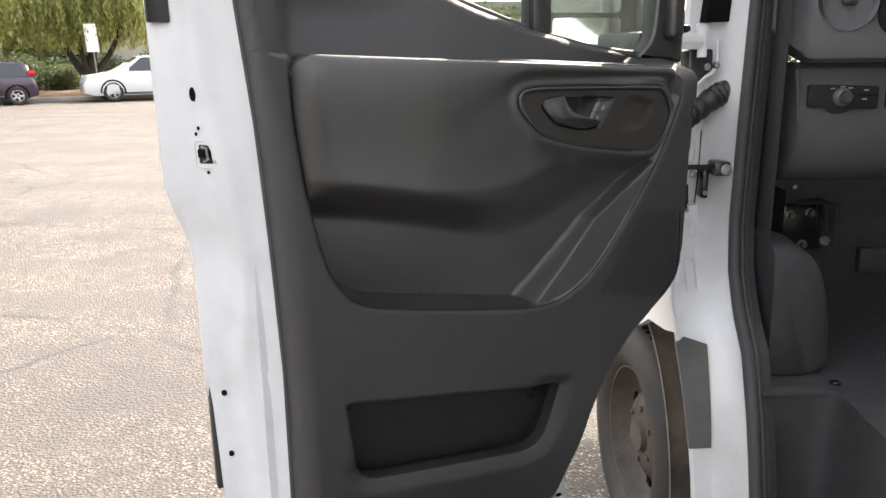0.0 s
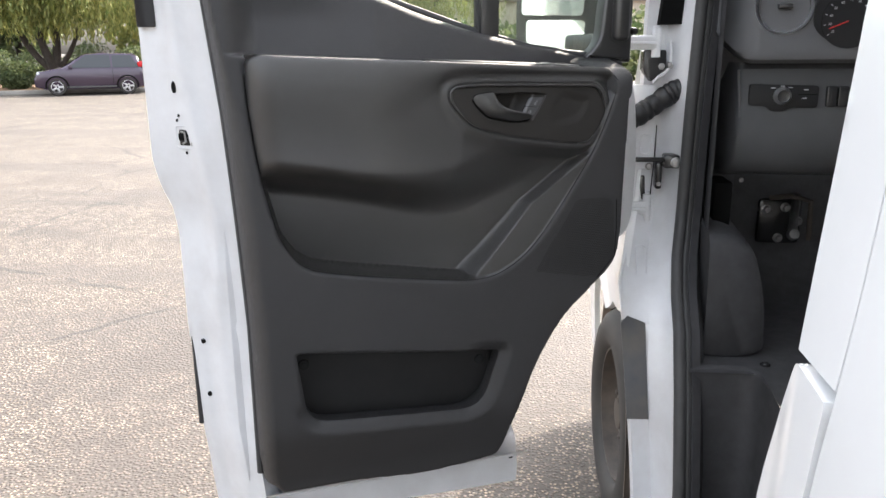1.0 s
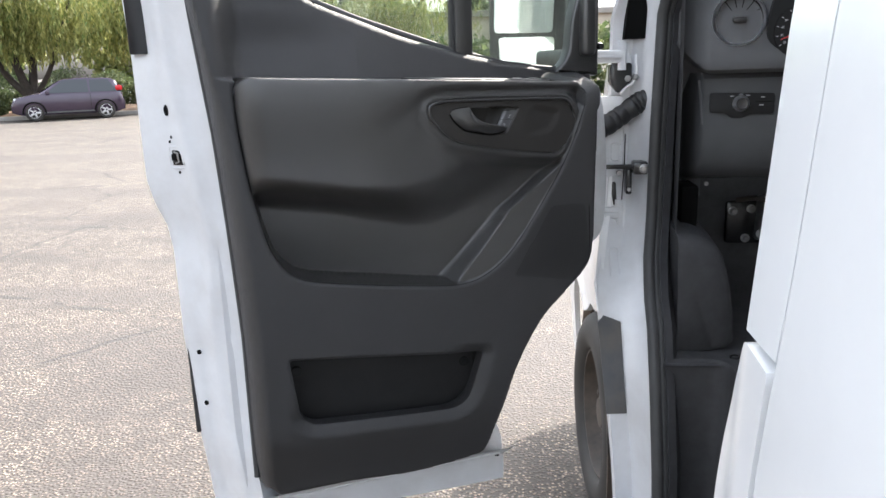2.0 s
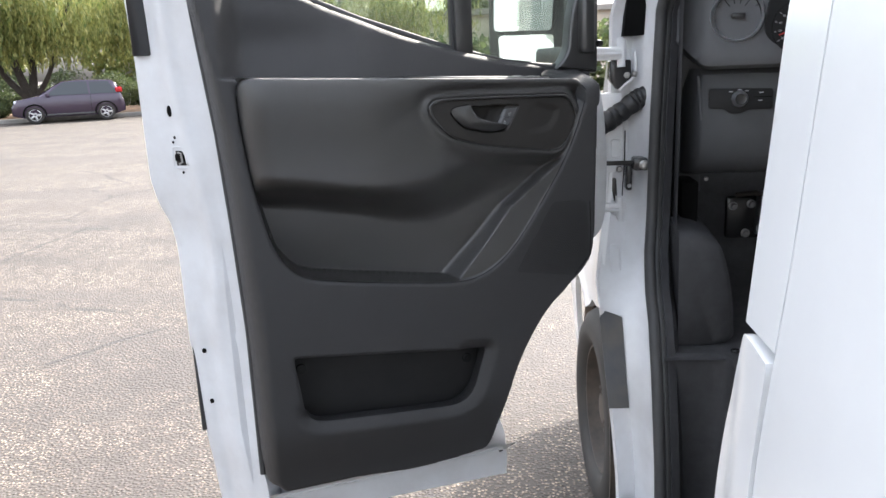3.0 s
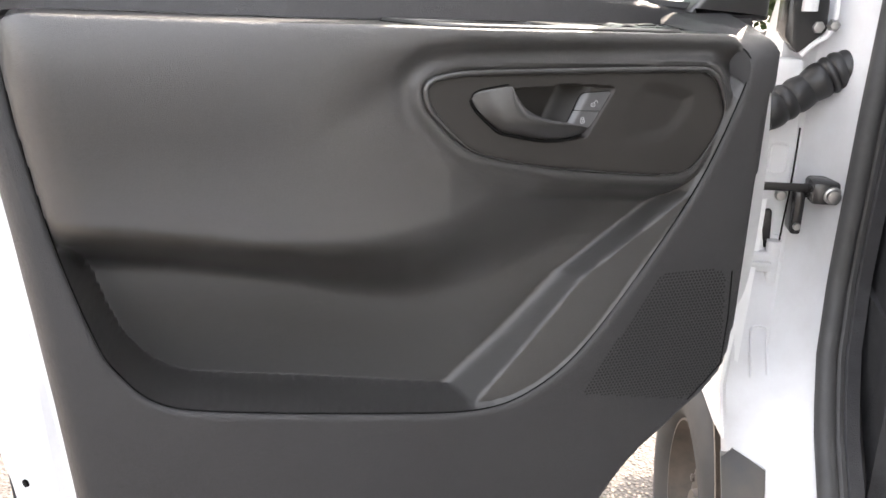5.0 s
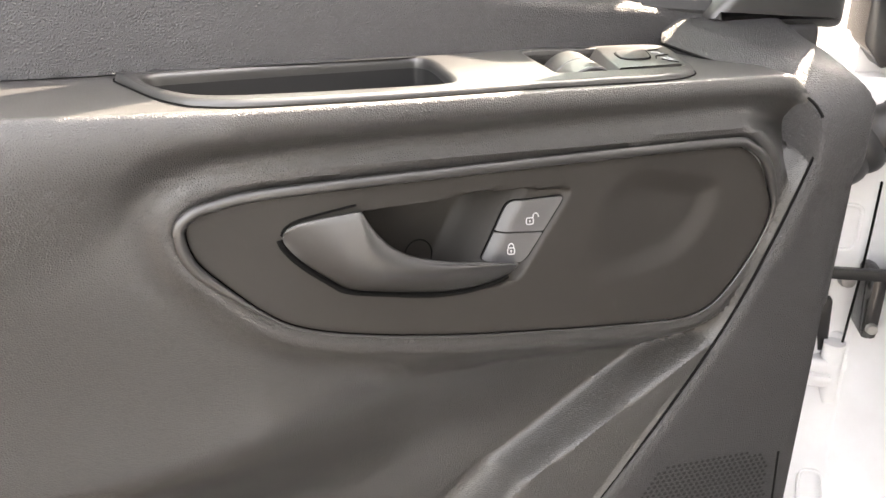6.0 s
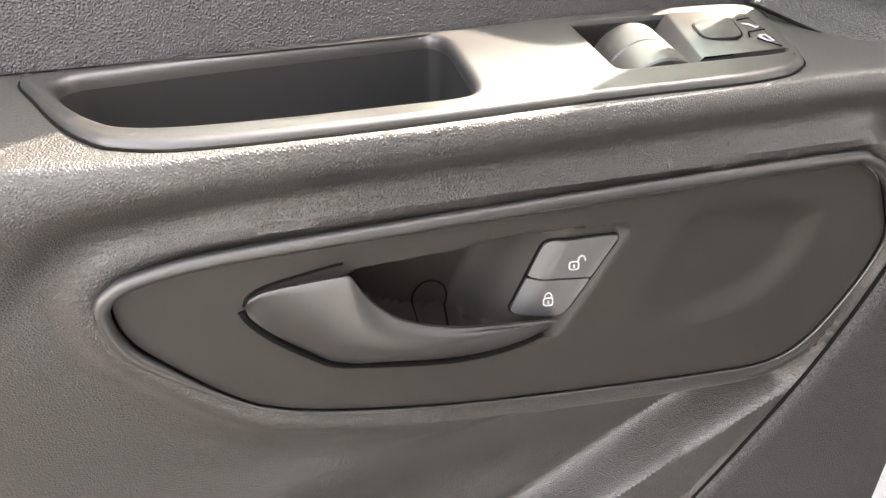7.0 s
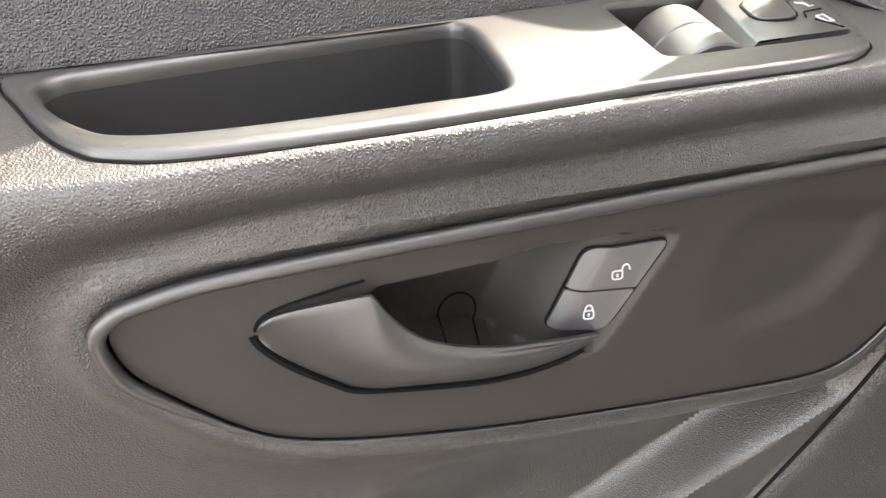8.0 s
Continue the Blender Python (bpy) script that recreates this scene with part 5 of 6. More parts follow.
# dashboard
upper = [(1.95, 1.72), (1.80, 1.715), (1.745, 1.690), (1.732, 1.640), (1.728, 1.590), (1.722, 1.545), (1.715, 1.510), (1.722, 1.492), (1.745, 1.484), (1.79, 1.482)]
loops = []
for x in np.concatenate([np.linspace(0.815, 0.90, 10), np.linspace(0.93, 2.5, 14)]):
    k = max(0.0, 1 - (x - 0.815) / 0.085)
    loops.append([(x, y + 0.075 * k**2.2, max(z, 1.482 + 0.075 * k**1.7)) for y, z in upper])
dash = vpart("dashboard", loft(loops, closed=False, cap_first=True), M_DASH, "grey two-level dashboard")
lower = [(1.79, 1.485), (1.768, 1.470), (1.762, 1.445), (1.758, 1.400), (1.756, 1.352), (1.758, 1.325), (1.765, 1.29), (1.780, 1.255), (1.815, 1.222), (1.90, 1.205), (2.25, 1.195)]
vpart("lower_dash", loft([[(x, y + 0.05 * max(0, 1 - (x - 0.862) / 0.02) ** 2, z) for y, z in lower] for x in (0.862, 0.868, 0.875, 0.884, 1.0, 1.2, 1.6, 2.5)], closed=False, cap_first=True), M_DASH_LOW, "dark lower dashboard", dash)
vpart("dash_edge", tube([(0.868, 1.768, 1.468), (0.872, 1.762, 1.43), (0.878, 1.760, 1.36)], 0.0035, 6), M_DASH, "", dash)
vc = Matrix.Translation((0.945, 1.729, 1.607)) @ pose(0, 0, 0, 90, 0, 0)
vpart("vent_ring", lathe([(0.0555, -0.012), (0.0560, 0.010), (0.0585, 0.014), (0.0612, 0.010), (0.062, -0.01)], vc, 48), M_CHROME, "round chrome-ringed air vent", dash)
vpart("vent_core", lathe([(0.0, -0.016), (0.030, -0.020), (0.050, -0.012), (0.056, 0.002)], vc, 40), M_TRAY, "", dash)
for k in range(14):
    m = vc @ pose(0, 0, 0, 0, 0, k * 360 / 14)
    vpart("vent_vane", box(0.028, -0.0010, -0.016, 0.054, 0.0010, -0.002, m=m), M_GLOSS, "", dash)
vpart("vent_knob", box(-0.016, -0.006, 0.0, 0.016, 0.006, 0.016, 0.005, m=vc), M_SATIN, "", dash)
hood_ = slab(rounded([(1.005, 1.56), (1.02, 1.66), (1.10, 1.70), (1.45, 1.70), (1.45, 1.55), (1.16, 1.505), (1.05, 1.525)], 0.03), lambda u, v, h: (u, h, v), 1.79, 1.718)
vpart("instrument_recess", hood_, M_GLOSS, "gloss black instrument cluster", dash)
gc = Matrix.Translation((1.082, 1.716, 1.575)) @ pose(0, 0, 0, 90, 0, 0)
gauge = vpart("speedometer", lathe([(0.0, 0.001), (0.057, 0.001), (0.0575, 0.004), (0.0595, 0.004), (0.060, 0.0)], gc, 40), M_GLOSS, "round speedometer with white figures")


def text(name, words, size, m, material, parent, label=""):
    """Flat lettering in the built-in font, its middle at the pose m."""
    cu = bpy.data.curves.new(name, "FONT")
    cu.body, cu.size, cu.align_x, cu.align_y, cu.extrude = words, size, "CENTER", "CENTER", 0.0003
    tmp = new("tmp_text", cu)
    me = bpy.data.meshes.new_from_object(tmp.evaluated_get(bpy.context.evaluated_depsgraph_get()))
    bpy.data.objects.remove(tmp)
    me.transform(m)
    me.materials.append(material)
    ob = new(name, me)
    ob.parent = parent
    return tagged(ob, label)


for k, word in enumerate(("20", "30", "40", "50", "60", "70", "80", "90", "100", "110", "120")):
    a = radians(215 - k * 24.5)
    m = Matrix.Translation(-VAN_AT) @ gc @ Matrix.Translation((0.042 * math.cos(a), 0.042 * math.sin(a), 0.002))
    text("dial_figure", word, 0.0075, m, M_MARK, gauge)
    t = gc @ pose(0, 0, 0, 0, 0, math.degrees(a))
    vpart("dial_tick", box(0.050, -0.0007, 0.001, 0.055, 0.0007, 0.0022, m=t), M_MARK, "", gauge, smooth=False)
vpart("pointer", box(0.004, -0.0012, 0.002, 0.046, 0.0012, 0.004, m=gc @ pose(0, 0, 0, 0, 0, 202)), M_NEEDLE, "red pointer", gauge)
sw = slab(rounded([(0.893, 1.388), (0.893, 1.437), (1.047, 1.433), (1.047, 1.383), (0.99, 1.383), (0.972, 1.374), (0.945, 1.374), (0.932, 1.386)], 0.008), lambda u, v, h: (u, h, v), 1.765, 1.7525, 0.001)
lights = vpart("light_switch", sw, M_TRAY, "gloss black light switch panel with a rotary knob", dash)
kc = Matrix.Translation((0.966, 1.752, 1.410)) @ pose(0, 0, 0, 90, 0, 0)
vpart("rotary_knob", lathe([(0.0, 0.016), (0.011, 0.015), (0.013, 0.016), (0.0135, 0.006), (0.016, 0.004), (0.016, 0.0)], kc, 32), M_SATIN, "", dash)
vpart("knob_ring", lathe([(0.0135, 0.012), (0.0145, 0.0165), (0.0175, 0.013), (0.0195, 0.004), (0.0195, 0.0)], kc, 36), M_ALLOY, "", dash)
for x, z in ((0.945, 1.428), (0.966, 1.432), (0.983, 1.429), (1.018, 1.424), (1.016, 1.405)):
    vpart("printed_mark", box(x - 0.005, 1.7515, z - 0.0012, x + 0.005, 1.7523, z + 0.0012), M_MARK, "", dash, smooth=False)
vpart("switch_split", box(1.002, 1.7515, 1.4125, 1.044, 1.7523, 1.4138), M_HOLE, "", dash, smooth=False)
for x in (1.064, 1.089):
    vpart("blank_switch", box(x, 1.748, 1.385, x + 0.023, 1.77, 1.432, 0.004), M_GLOSS, "", dash)

# body behind the door opening
Z_B = [0.30, 0.85, 1.20, 1.55, 2.0, 2.4, 2.62]
X_B = [0.662, 0.676, 0.687, 0.716, 0.77, 0.85, 0.93]


def body_x(y, z):
    return np.interp(z, Z_B, X_B) + 0.0 * y


SIDE = np.array([(0.595, 0.36), (0.582, 1.05), (0.572, 1.12), (0.5555, 1.20), (0.549, 1.30), (0.549, 1.57), (0.549, 2.0), (0.54, 2.6), (-4.6, 2.6), (-4.6, 0.36)])
vpart("side_panel", field(SIDE, lambda y, z: body_x(y, z), 0.06, side_place, rim=0.02), M_PAINT, "white cargo side panel")
vpart("b_pillar", field(np.array([(0.5590, 1.209), (0.5525, 1.30), (0.5525, 1.57), (0.5525, 2.0), (0.5435, 2.6), (0.68, 2.6), (0.685, 2.0), (0.675, 1.60), (0.668, 1.41), (0.666, 1.30), (0.664, 1.209)]), lambda y, z: body_x(y, z), 0.012, side_place, rim=0.10), M_PAINT, "white door opening pillar")
SILL = rounded([(0.599, 0.36), (0.586, 1.05), (0.567, 1.193), (0.655, 1.200), (0.700, 1.13), (0.732, 1.04), (0.750, 0.95), (0.77, 0.36)], (0.002, 0.002, 0.006, 0.012, 0.02, 0.05, 0.05, 0.01))
vpart("lower_pillar", field(SILL, lambda y, z: body_x(y, z) - 0.004 + 0.010 * smooth01((y - 0.640) / 0.08), 0.012, side_place, rim=0.10), M_PAINT, "white lower pillar panel")
vpart("b_pillar_inner", loft([[(0.80, 0.66, z), (0.86, 0.60, z), (0.98, 0.55, z)] for z in (0.8, 1.2, 1.6, 2.3)], closed=False), M_DASH_LOW)
vpart("bulkhead", box(0.72, 0.10, 0.5, 2.62, 0.14, 2.5), M_DASH_LOW)
vpart("sill", box(0.66, 0.64, 0.28, 0.80, 1.60, 0.40, 0.02), M_PAINT_IN)
vpart("roof", loft([[(0.93, y, 2.58), (1.05, y, 2.68), (1.66, y, 2.74), (2.27, y, 2.68), (2.39, y, 2.58)] for y in (-4.6, 0.6, 1.35)], closed=False), M_PAINT, "white van roof")
vpart("far_side", loft([[(2.68, y, 0.36), (2.66, y, 1.2), (2.56, y, 2.0), (2.39, y, 2.60)] for y in (-4.6, 0.6, 1.4)], closed=False), M_PAINT)
vpart("far_door", loft([[(2.68, y, 0.36), (2.66, y, 1.45)] for y in (1.4, 3.1)], closed=False), M_PAINT)
vpart("rear_doors", box(0.70, -4.64, 0.36, 2.62, -4.58, 2.62, 0.02), M_PAINT, "white rear doors")
vpart("underbody", box(0.75, -4.5, 0.30, 2.55, 1.50, 0.36), M_DUSTY)
ws = vpart("windscreen", loft([[(0.80, 1.42, 2.55), (0.76, 2.36, 1.50)], [(1.66, 1.50, 2.62), (1.66, 2.52, 1.50)], [(2.52, 1.42, 2.55), (2.56, 2.36, 1.50)]], closed=False), M_GLASS, "van windscreen")
ws.visible_shadow = False
vpart("bonnet", loft([[(0.68, 2.30, 1.36), (1.66, 2.50, 1.48), (2.64, 2.30, 1.36)], [(0.70, 2.75, 1.22), (1.66, 2.95, 1.30), (2.62, 2.75, 1.22)], [(0.75, 3.10, 0.95), (1.66, 3.22, 1.0), (2.57, 3.10, 0.95)], [(0.75, 3.20, 0.35), (1.66, 3.30, 0.35), (2.57, 3.20, 0.35)]], closed=False), M_PAINT, "white bonnet and nose")
vpart("roof_lining", loft([[(0.95, y, 2.55), (1.66, y, 2.66), (2.37, y, 2.55)] for y in (0.14, 1.40)], closed=False), M_SIGN)

# ---------------------------------------------------------------- outside: ground, kerb, planting, cars, trees
bm = bmesh.new()
bmesh.ops.create_grid(bm, x_segments=2, y_segments=2, size=900)
solo("ground", bm, M_ASPHALT, "worn sunlit asphalt of a parking lot", "ground", kind="structure", smooth=False)

# Street space: u runs along the parked cars to the right, n away behind them.
S0, SU = Vector((-16.65, 27.35, 0)), Vector((0.858, 0.513, 0)).normalized()
SN = Vector((-SU.y, SU.x, 0))
M_STREET = Matrix.Translation(S0) @ Matrix.Rotation(math.atan2(SU.y, SU.x), 4, "Z")


def street_box(name, u0, u1, n0, n1, z0, z1, material, label, category, bevel=0.02, kind="structure"):
    b = box(u0, n0, z0, u1, n1, z1, bevel)
    return solo(name, b, material, label, category, kind=kind, m=M_STREET)


street_box("kerb", -60, 60, 1.05, 1.22, -0.1, 0.15, M_KERB, "pale concrete kerb along the parked cars", "kerb")
BED = np.array([(-60, 1.22), (60, 1.22), (60, 7.2), (-60, 7.2)])
bed = field(BED, lambda u, v: 0.13 + 0.10 * smooth01((v - 1.6) / 2.5) + 0.04 * np.sin(u * 1.7) * np.sin(v * 2.3), 0.6, lambda u, v, h: (u, v, h))
solo("planting_bed", bed, M_LITTER, "brown soil bed covered with dry leaves", "ground", kind="structure", m=M_STREET)
street_box("kerb", -60, 60, 7.2, 7.35, -0.1, 0.15, M_KERB, "concrete kerb behind the planting bed", "kerb")


def leaf_cloud(centres, size, n, rng, droop=0.0):
    """Many small pointed leaf clumps scattered about the centres (x, y, z, rx, ry, rz)."""
    c = np.array(centres)
    which = rng.integers(0, len(c), n)
    d = rng.normal(size=(n, 3))
    d /= np.linalg.norm(d, axis=1)[:, None]
    p = c[which, :3] + d * c[which, 3:6] * rng.uniform(0.55, 1.05, (n, 1)) ** 0.6
    ax = rng.normal(size=(n, 3))
    ax[:, 2] -= droop
    ax /= np.linalg.norm(ax, axis=1)[:, None]
    side = np.cross(ax, rng.normal(size=(n, 3)))
    side /= np.linalg.norm(side, axis=1)[:, None]
    L = size * rng.uniform(0.6, 1.5, (n, 1))
    W = L * (0.16 if droop else 0.4)
    a, b, e, f = p, p + ax * L * 0.5 + side * W, p + ax * L, p + ax * L * 0.5 - side * W
    verts = np.stack([a, b, e, f], 1).reshape(-1, 3)
    me = bpy.data.meshes.new("leaves")
    me.from_pydata(verts.tolist(), [], np.arange(4 * n).reshape(-1, 4).tolist())
    return me


def willow(name, at_, height, spread, limbs, seed, strands, label):
    """A leaning trunk that forks into limbs, with hanging curtains of narrow leaves."""
    rng = np.random.default_rng(seed)
    tr = thing(name, at_, label, "tree")
    bmt = None
    tips = []
    for k, (dx, dy, top, r) in enumerate(limbs):
        pts = [(0, 0, -0.2), (dx * 0.05, dy * 0.05, 0.6), (dx * 0.30, dy * 0.30, top * 0.28), (dx * 0.60, dy * 0.55, top * 0.62), (dx, dy, top)]
        curve = spline(pts, 5, closed=False)
        rr = np.interp(np.linspace(0, 1, len(curve)), [0, 0.15, 0.5, 1], [r * 1.0, r * 0.75, r * 0.5, r * 0.15])
        bmt = tube([tuple(p) for p in curve], list(rr), 9, bm=bmt)
        tips += [curve[i] for i in range(len(curve) // 2, len(curve), 2)]
    part("trunk", bmt, M_BARK, tr, "dark forked trunk")
    verts, faces = [], []
    for s in range(strands):
        t = tips[rng.integers(0, len(tips))]
        ang, rad = rng.uniform(0, 2 * math.pi), spread * rng.uniform(0.05, 1.0) ** 0.6
        x, y = t[0] + rad * math.cos(ang), t[1] + rad * math.sin(ang)
        z1 = rng.uniform(1.75, 3.3)
        z0 = min(height, z1 + rng.uniform(1.2, 3.4))
        nl = int((z0 - z1) / 0.085)
        sway = rng.normal(0, 0.10, 2)
        for i in range(max(nl, 0)):
            f = i / max(nl, 1)
            px, py, pz = x + sway[0] * f + rng.normal(0, 0.05), y + sway[1] * f + rng.normal(0, 0.05), z0 - f * (z0 - z1)
            a = rng.uniform(0, 2 * math.pi)
            l, w = rng.uniform(0.14, 0.30), rng.uniform(0.018, 0.04)
            ox, oy = math.cos(a) * 0.12, math.sin(a) * 0.12
            sx, sy = -math.sin(a) * w, math.cos(a) * w
            k = len(verts)
            verts += [(px, py, pz), (px + ox * 0.5 + sx, py + oy * 0.5 + sy, pz - l * 0.5), (px + ox, py + oy, pz - l), (px + ox * 0.5 - sx, py + oy * 0.5 - sy, pz - l * 0.5)]
            faces.append((k, k + 1, k + 2, k + 3))
    me = bpy.data.meshes.new("crown")
    me.from_pydata(verts, [], faces)
    me.materials.append(M_LEAF)
    cr = new("crown", me)
    cr.parent = tr
    tagged(cr, "hanging curtains of narrow yellow-green leaves")
    return tr


def street(u, n, z=0.0, turn=0):
    return M_STREET @ pose(u, n, z, 0, 0, turn)


willow("willow_tree", street(-0.9, 3.6, 0.18), 7.5, 1.7, [(-2.9, 0.3, 5.6, 0.26), (-1.3, -0.6, 6.4, 0.30), (0.5, 0.2, 6.2, 0.30), (2.6, -0.6, 6.0, 0.18)], 3, 760, "large weeping tree with a dark forked trunk in the planting bed")
willow("willow_tree", street(4.6, 4.4, 0.18), 7.5, 2.0, [(-2.2, -0.4, 6.0, 0.26), (1.0, 0.2, 6.6, 0.34), (3.4, -0.4, 6.2, 0.22), (-0.6, -1.0, 5.6, 0.2)], 8, 1000, "weeping tree with grey-green foliage beside the white sign")
willow("willow_tree", street(15.0, 6.0, 0.1), 8.0, 2.2, [(-2.4, -0.4, 6.0, 0.26), (1.0, 0.2, 6.6, 0.3), (3.4, -0.4, 6.2, 0.22)], 11, 500, "weeping tree farther along the street")


def bush(u, n, r, h, seed, label):
    rng = np.random.default_rng(seed)
    cs = [(rng.normal(0, r * 0.3), rng.normal(0, r * 0.3), h * rng.uniform(0.3, 0.65), r * 0.62, r * 0.62, h * 0.42) for _ in range(5)]
    me = leaf_cloud(cs, 0.10, 2600, rng)
    me.materials.append(M_HEDGE)
    ob = new("bush", me)
    ob.matrix_world = street(u, n, 0.2)
    return tagged(ob, label, "bush", "bushes in the planting bed")


for k, (u, n, r, h) in enumerate(((-2.3, 2.7, 0.62, 0.62), (-3.4, 4.4, 0.9, 0.95), (-2.3, 4.6, 0.9, 0.95), (-1.5, 4.8, 0.6, 0.9), (-4.6, 4.3, 0.9, 1.0), (-8.6, 3.4, 1.0, 0.9), (-6.4, 5.6, 1.3, 1.25), (-9.0, 5.9, 1.4, 1.3), (-11.8, 4.5, 1.3, 1.1), (0.6, 6.0, 1.2, 1.2), (2.6, 6.1, 1.3, 1.25), (4.0, 6.2, 1.1, 1.1), (8.2, 6.1, 1.3, 1.2), (11.0, 6.1, 1.4, 1.2))):
    bush(u, n, r, h, 20 + k, "rounded dark green hedge bush")

for k in range(11):
    bush(-9 + 2.3 * k, 13.4 + 0.5 * math.sin(2.1 * k), 1.5, 1.75 + 0.25 * math.sin(3.3 * k), 70 + k, "tall dark green hedge beyond the second row of cars")

# cars
def car(name, m, length, width, height, paint, label, nose, tail, belt, wheel_r, wheels, group="parked cars"):
    """A parked car, its front towards -x: lofted body, greenhouse glass, wheels, lamps."""
    top = thing(name, m, label, "car", group)
    L2, W = length / 2, width / 2
    xs_ = np.linspace(-L2, L2, 34)
    nose_x, wind_x, roof_x, rear_x = nose
    bonnet_z, tail_z = tail

    def deck(x):
        return float(np.interp(x, [-L2, -L2 + 0.12, nose_x, wind_x, roof_x, rear_x - 0.2, rear_x, L2 - 0.08, L2], [bonnet_z * 0.62, bonnet_z * 0.86, bonnet_z, height * 0.97, height, height * 0.975, height * 0.93, tail_z, tail_z * 0.6]))

    loops_ = []
    for x in xs_:
        e = min(1.0, (L2 - abs(x)) / 0.35)
        w = W * (0.80 + 0.20 * math.sqrt(max(e, 0)))
        d = deck(x)
        b_ = min(belt, d - 0.02)
        wt = w * (0.97 if d < belt + 0.05 else 0.74)
        zb = 0.20 + 0.10 * (1 - e)
        half = [(0.5 * w, zb), (0.93 * w, zb + 0.02), (w * 0.98, 0.38), (w, 0.58), (w * 0.985, b_ - 0.06), (w * 0.96, b_), (wt + (w * 0.95 - wt) * 0.45, b_ + (d - b_) * 0.55), (wt, d - 0.03), (wt * 0.86, d)]
        loops_.append([(x, -y, z) for y, z in half] + [(x, y, z) for y, z in reversed(half)])
    part("body", loft(loops_, cap_first=True, cap_last=True), paint, top)
    for side in (-1, 1):
        def glass_quad(x0, x1, x2, x3, lo, hi):
            pts = []
            for x, f in ((x0, lo), (x1, hi), (x2, hi), (x3, lo)):
                d = deck((x1 + x2) / 2)
                z = belt + 0.02 + (d - belt - 0.10) * f
                t = (z - belt) / max(d - 0.03 - belt, 0.1)
                y = W * 0.965 + (W * 0.755 - W * 0.965) * t
                pts.append((x, side * (y + 0.012), z))
            g = bmesh.new()
            f_ = g.faces.new([g.verts.new(p) for p in pts])
            ex = bmesh.ops.extrude_face_region(g, geom=[f_])
            bmesh.ops.translate(g, verts=[v for v in ex["geom"] if isinstance(v, bmesh.types.BMVert)], vec=(0, -side * 0.03, 0))
            bmesh.ops.recalc_face_normals(g, faces=g.faces)
            return g
        mid = (wind_x + rear_x) / 2
        part("side_window", glass_quad(nose_x + 0.30, wind_x + 0.05, mid - 0.06, mid - 0.04, 0.0, 1.0), M_CARGLASS, top, "dark side window", smooth=False)
        part("side_window", glass_quad(mid + 0.02, mid + 0.02, rear_x - 0.25, rear_x + 0.02, 0.0, 1.0), M_CARGLASS, top, "dark side window", smooth=False)
        for wx in wheels:
            wm = pose(wx, side * (W - 0.10), wheel_r, -90 * side, 0, 0)
            wheel_ = part("wheel", lathe([(0, 0.06), (wheel_r * 0.62, 0.05), (wheel_r * 0.66, 0.09), (wheel_r * 0.9, 0.105), (wheel_r, 0.07), (wheel_r, -0.10), (0, -0.10)], wm, 26), M_TYRE, top, "black tyre")
            for s in range(5):
                part("spoke", box(0.03, -0.035, 0.05, wheel_r * 0.64, 0.035, 0.085, 0.01, m=wm @ pose(0, 0, 0, 0, 0, s * 72)), M_ALLOY, wheel_)
            part("wheel_ring", lathe([(wheel_r * 0.60, 0.06), (wheel_r * 0.62, 0.095), (wheel_r * 0.68, 0.09)], wm, 26), M_ALLOY, wheel_)
            arch_ = [(wx + (wheel_r + 0.06) * math.cos(a), side * (W + 0.002), wheel_r + (wheel_r + 0.06) * math.sin(a)) for a in np.linspace(-0.1, math.pi + 0.1, 14)]
            part("wheel_arch", tube(arch_, 0.028, 6), M_HOLE, top)
        part("headlamp", box(-L2 + 0.10, side * W * 0.80 - 0.10, bonnet_z * 0.74, -L2 + 0.50, side * W * 0.80 + 0.10, bonnet_z * 0.86, 0.03), M_LAMP, top, "clear headlamp")
        part("tail_lamp", box(L2 - 0.28, side * W * 0.84 - 0.09, tail_z - 0.06, L2 - 0.05, side * W * 0.84 + 0.09, tail_z + 0.12, 0.03), M_TAIL, top, "red tail lamp")
        part("door_mirror", box(nose_x + 0.30, side * (W + 0.02) - 0.06, belt - 0.02, nose_x + 0.44, side * (W + 0.06) + 0.04, belt + 0.12, 0.03), paint, top)
        part("door_seam", box(mid - 0.006, side * (W + 0.001) - 0.004, 0.36, mid + 0.006, side * (W + 0.001) + 0.004, belt, 0), M_HOLE, top, smooth=False)
        part("side_moulding", box(-L2 * 0.45, side * (W - 0.004) - 0.012, 0.27, L2 * 0.45, side * (W - 0.004) + 0.012, 0.33, 0.006), M_CLAD, top)
    wsg = loft([[(nose_x + 0.06, y, bonnet_z + 0.02), (wind_x - 0.06, y * 0.80, height * 0.955)] for y in np.linspace(-W * 0.82, W * 0.82, 5)], closed=False)
    part("windscreen", wsg, M_CARGLASS, top, smooth=False)
    part("rear_window", loft([[(rear_x + 0.06, y * 0.86, height * 0.91), (L2 - 0.10, y, tail_z + 0.10)] for y in np.linspace(-W * 0.78, W * 0.78, 5)], closed=False), M_CARGLASS, top, smooth=False)
    return top


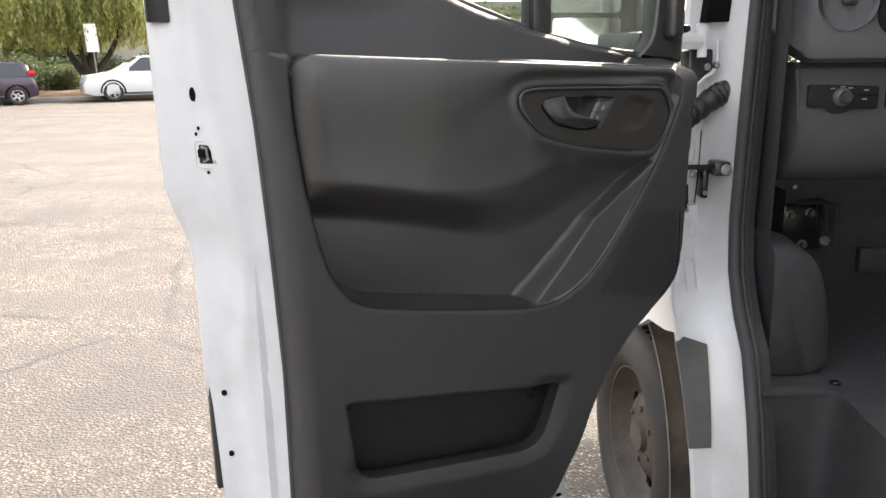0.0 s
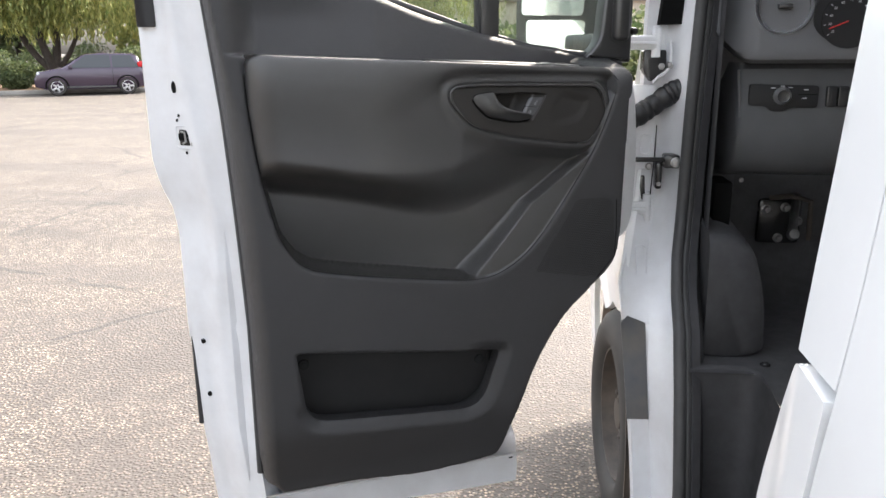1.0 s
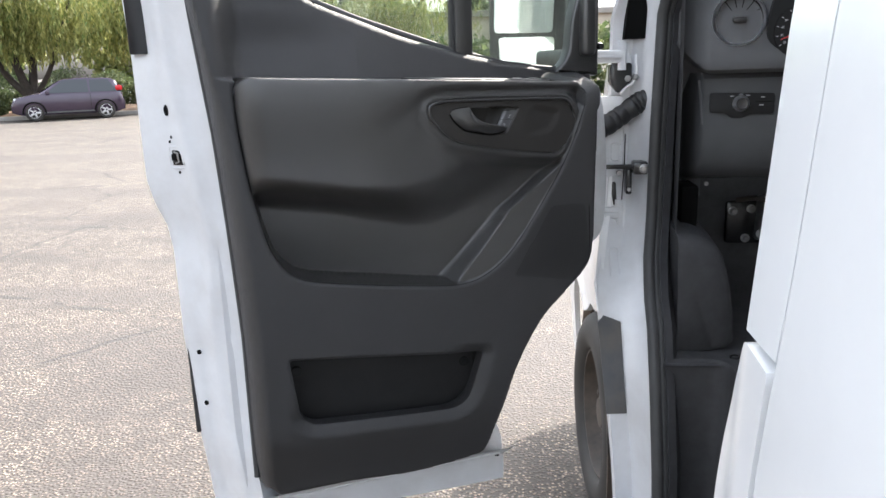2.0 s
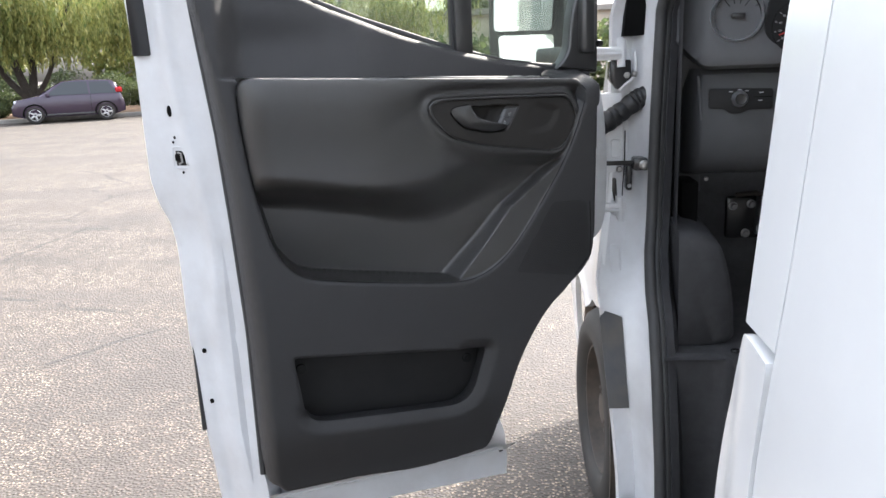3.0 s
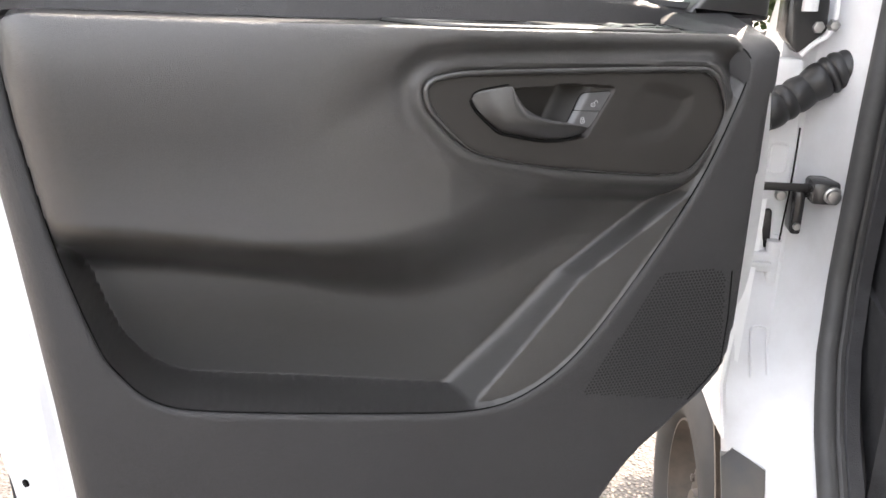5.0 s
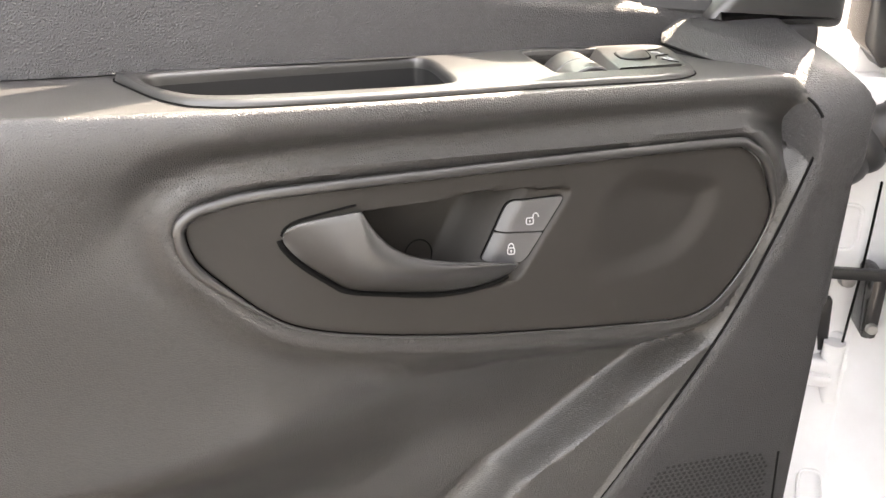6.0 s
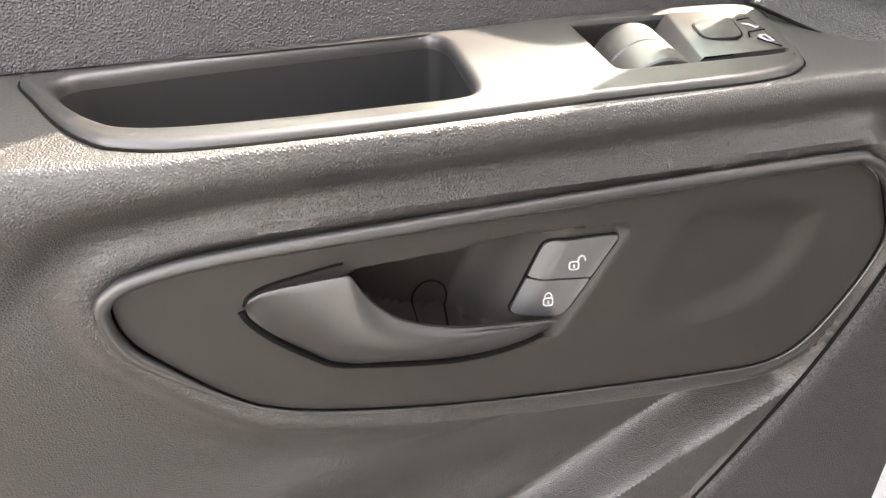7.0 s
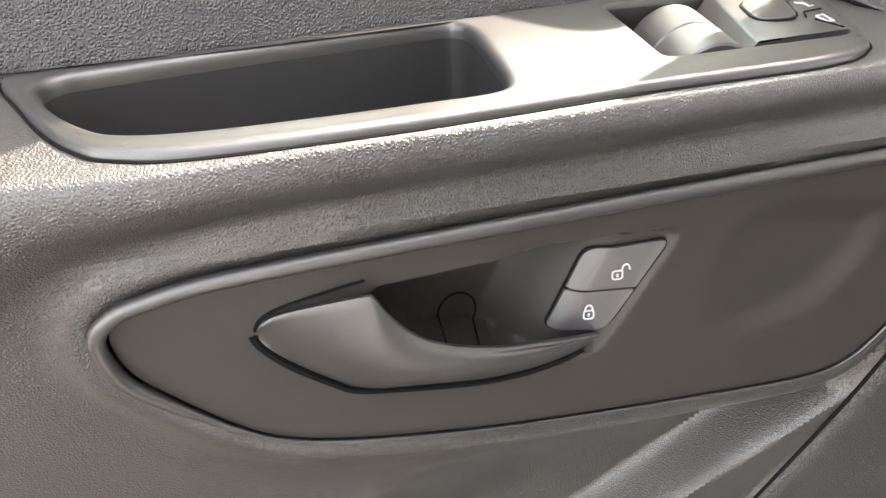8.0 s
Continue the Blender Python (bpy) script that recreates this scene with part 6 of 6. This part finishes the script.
car("hatchback_car", street(0.42, 0.1), 3.8, 1.70, 1.52, M_PURPLE, "dark purple hatchback parked at the kerb", (-1.05, -0.18, 0.35, 1.64), (0.98, 1.06), 0.96, 0.31, (-1.17, 1.22))
car("suv_car", street(6.2, 0.1), 4.75, 1.86, 1.68, M_WHITECAR, "white sport utility car parked behind the hatchback", (-1.25, -0.35, 0.35, 1.85), (1.10, 1.05), 1.08, 0.36, (-1.42, 1.35))
car("sedan_car", street(0.9, 9.6), 4.7, 1.80, 1.45, M_WHITECAR, "white sedan parked beyond the planting bed", (-1.15, -0.2, 0.4, 1.30), (0.98, 1.0), 0.95, 0.32, (-1.4, 1.35))
car("sedan_car", street(7.4, 9.8), 4.7, 1.80, 1.45, M_WHITECAR, "white sedan parked beyond the hedge", (-1.15, -0.2, 0.4, 1.30), (0.98, 1.0), 0.95, 0.32, (-1.4, 1.35))
car("sedan_car", street(-7.4, 10.2), 4.7, 1.80, 1.45, M_SILVERCAR, "silver sedan parked beyond the hedge", (-1.15, -0.2, 0.4, 1.30), (0.98, 1.0), 0.95, 0.32, (-1.4, 1.35))

sign = thing("street_sign", street(4.7, 2.2, 0.2), "white parking sign on a thin leaning pole", "street sign")
part("pole", tube([(0, 0, -0.2), (-0.05, 0, 1.2), (-0.10, 0, 2.75)], 0.03, 8), M_ZINC, sign)
part("sign_plate", slab(rounded([(-0.33, 1.62), (-0.33, 2.70), (0.13, 2.70), (0.13, 1.62)], 0.03), lambda u, v, h: (u - 0.10 * (v - 2.16) * 0.5, h, v), -0.03, -0.05), M_SIGN, sign, "blank-looking white sign plate")

# low building and planting seen through the door glass
def building(name, m, w, d, h, label, n_win):
    b = thing(name, m, label, "building")
    part("wall", box(-w / 2, 0, 0, w / 2, d, h), M_WALL, b, smooth=False)
    part("roof", box(-w / 2 - 0.3, -0.3, h, w / 2 + 0.3, d + 0.3, h + 0.35, 0.04), M_KERB, b, "flat roof edge", smooth=False)
    for k in range(n_win):
        x = -w / 2 + (k + 0.5) * w / n_win
        win = part("window", box(x - 0.8, -0.06, 1.0, x + 0.8, 0.02, 2.4, 0.02), M_CARGLASS, b)
        part("window_frame", box(x - 0.9, -0.09, 0.9, x + 0.9, -0.05, 1.0, 0.01), M_SIGN, win)
    return b


building("low_building", pose(-6, 46, 0, 0, 0, 8), 34, 12, 4.2, "cream rendered low building behind the shrubs", 7)

for k in range(9):
    rng = np.random.default_rng(140 + k)
    u = -22 + 6.2 * k + rng.uniform(-1, 1)
    tr = thing("tree", street(u, 17 + rng.uniform(0, 5), 0), "dense green tree behind the second row of cars", "tree", "trees behind the street")
    part("trunk", tube([(0, 0, -0.2), (0.1, 0, 1.6), (0.0, 0.1, 4.0)], [0.26, 0.2, 0.1], 9), M_BARK, tr)
    cs = [(rng.normal(0, 1.5), rng.normal(0, 1.2), rng.uniform(1.6, 5.5), 1.7, 1.6, 1.3) for _ in range(10)]
    me = leaf_cloud(cs, 0.34, 5200, rng)
    me.materials.append(M_LEAF if k % 3 == 1 else M_HEDGE)
    cr = new("crown", me)
    cr.parent = tr
for k, (x, y, r, h) in enumerate(((-1.5, 26.0, 2.2, 2.6), (2.2, 27.0, 2.4, 3.0), (6.0, 26.5, 2.4, 2.8), (9.5, 27.5, 2.6, 3.2), (-5.0, 26.5, 2.2, 2.4))):
    rng = np.random.default_rng(60 + k)
    cs = [(rng.normal(0, r * 0.3), rng.normal(0, r * 0.3), h * rng.uniform(0.3, 0.65), r * 0.62, r * 0.62, h * 0.42) for _ in range(6)]
    me = leaf_cloud(cs, 0.2, 3200, rng)
    me.materials.append(M_HEDGE)
    ob = new("shrub", me)
    ob.matrix_world = pose(x, y, 0)
    tagged(ob, "tall grey-green shrub at the edge of the lot", "shrub", "shrubs ahead of the van")

# what the wing mirror shows: far lot with cars, trees and a pale building behind the camera
M_FAR = Matrix.Rotation(radians(-56), 4, "Z")
building("far_building", M_FAR @ pose(8, -75, 0, 0, 0, 180), 50, 15, 6.0, "pale commercial building across the parking lot", 9)
for k in range(5):
    car("sedan_car", M_FAR @ pose(-9 + 5.2 * k, -42, 0, 0, 0, 12 * (-1) ** k), 4.7, 1.80, 1.45, M_WHITECAR if k % 2 else M_SILVERCAR, "white sedan across the parking lot" if k % 2 else "silver sedan across the parking lot", (-1.15, -0.2, 0.4, 1.30), (0.98, 1.0), 0.95, 0.32, (-1.4, 1.35))
for k, (x, y, r, h) in enumerate(((-16, -58, 3, 5), (-6, -62, 3, 6), (5, -60, 2.5, 4.5), (20, -60, 3, 5.5), (-28, -55, 3, 5))):
    rng = np.random.default_rng(90 + k)
    tr = thing("tree", M_FAR @ pose(x, y, 0), "dark broad tree across the parking lot", "tree", "trees across the lot")
    part("trunk", tube([(0, 0, -0.2), (0.1, 0, h * 0.25), (0, 0.1, h * 0.6)], [0.3, 0.24, 0.1], 9), M_BARK, tr)
    cs = [(rng.normal(0, r * 0.45), rng.normal(0, r * 0.45), h * rng.uniform(0.45, 0.85), r * 0.5, r * 0.5, h * 0.2) for _ in range(9)]
    me = leaf_cloud(cs, 0.45, 2600, rng)
    me.materials.append(M_HEDGE)
    cr = new("crown", me)
    cr.parent = tr
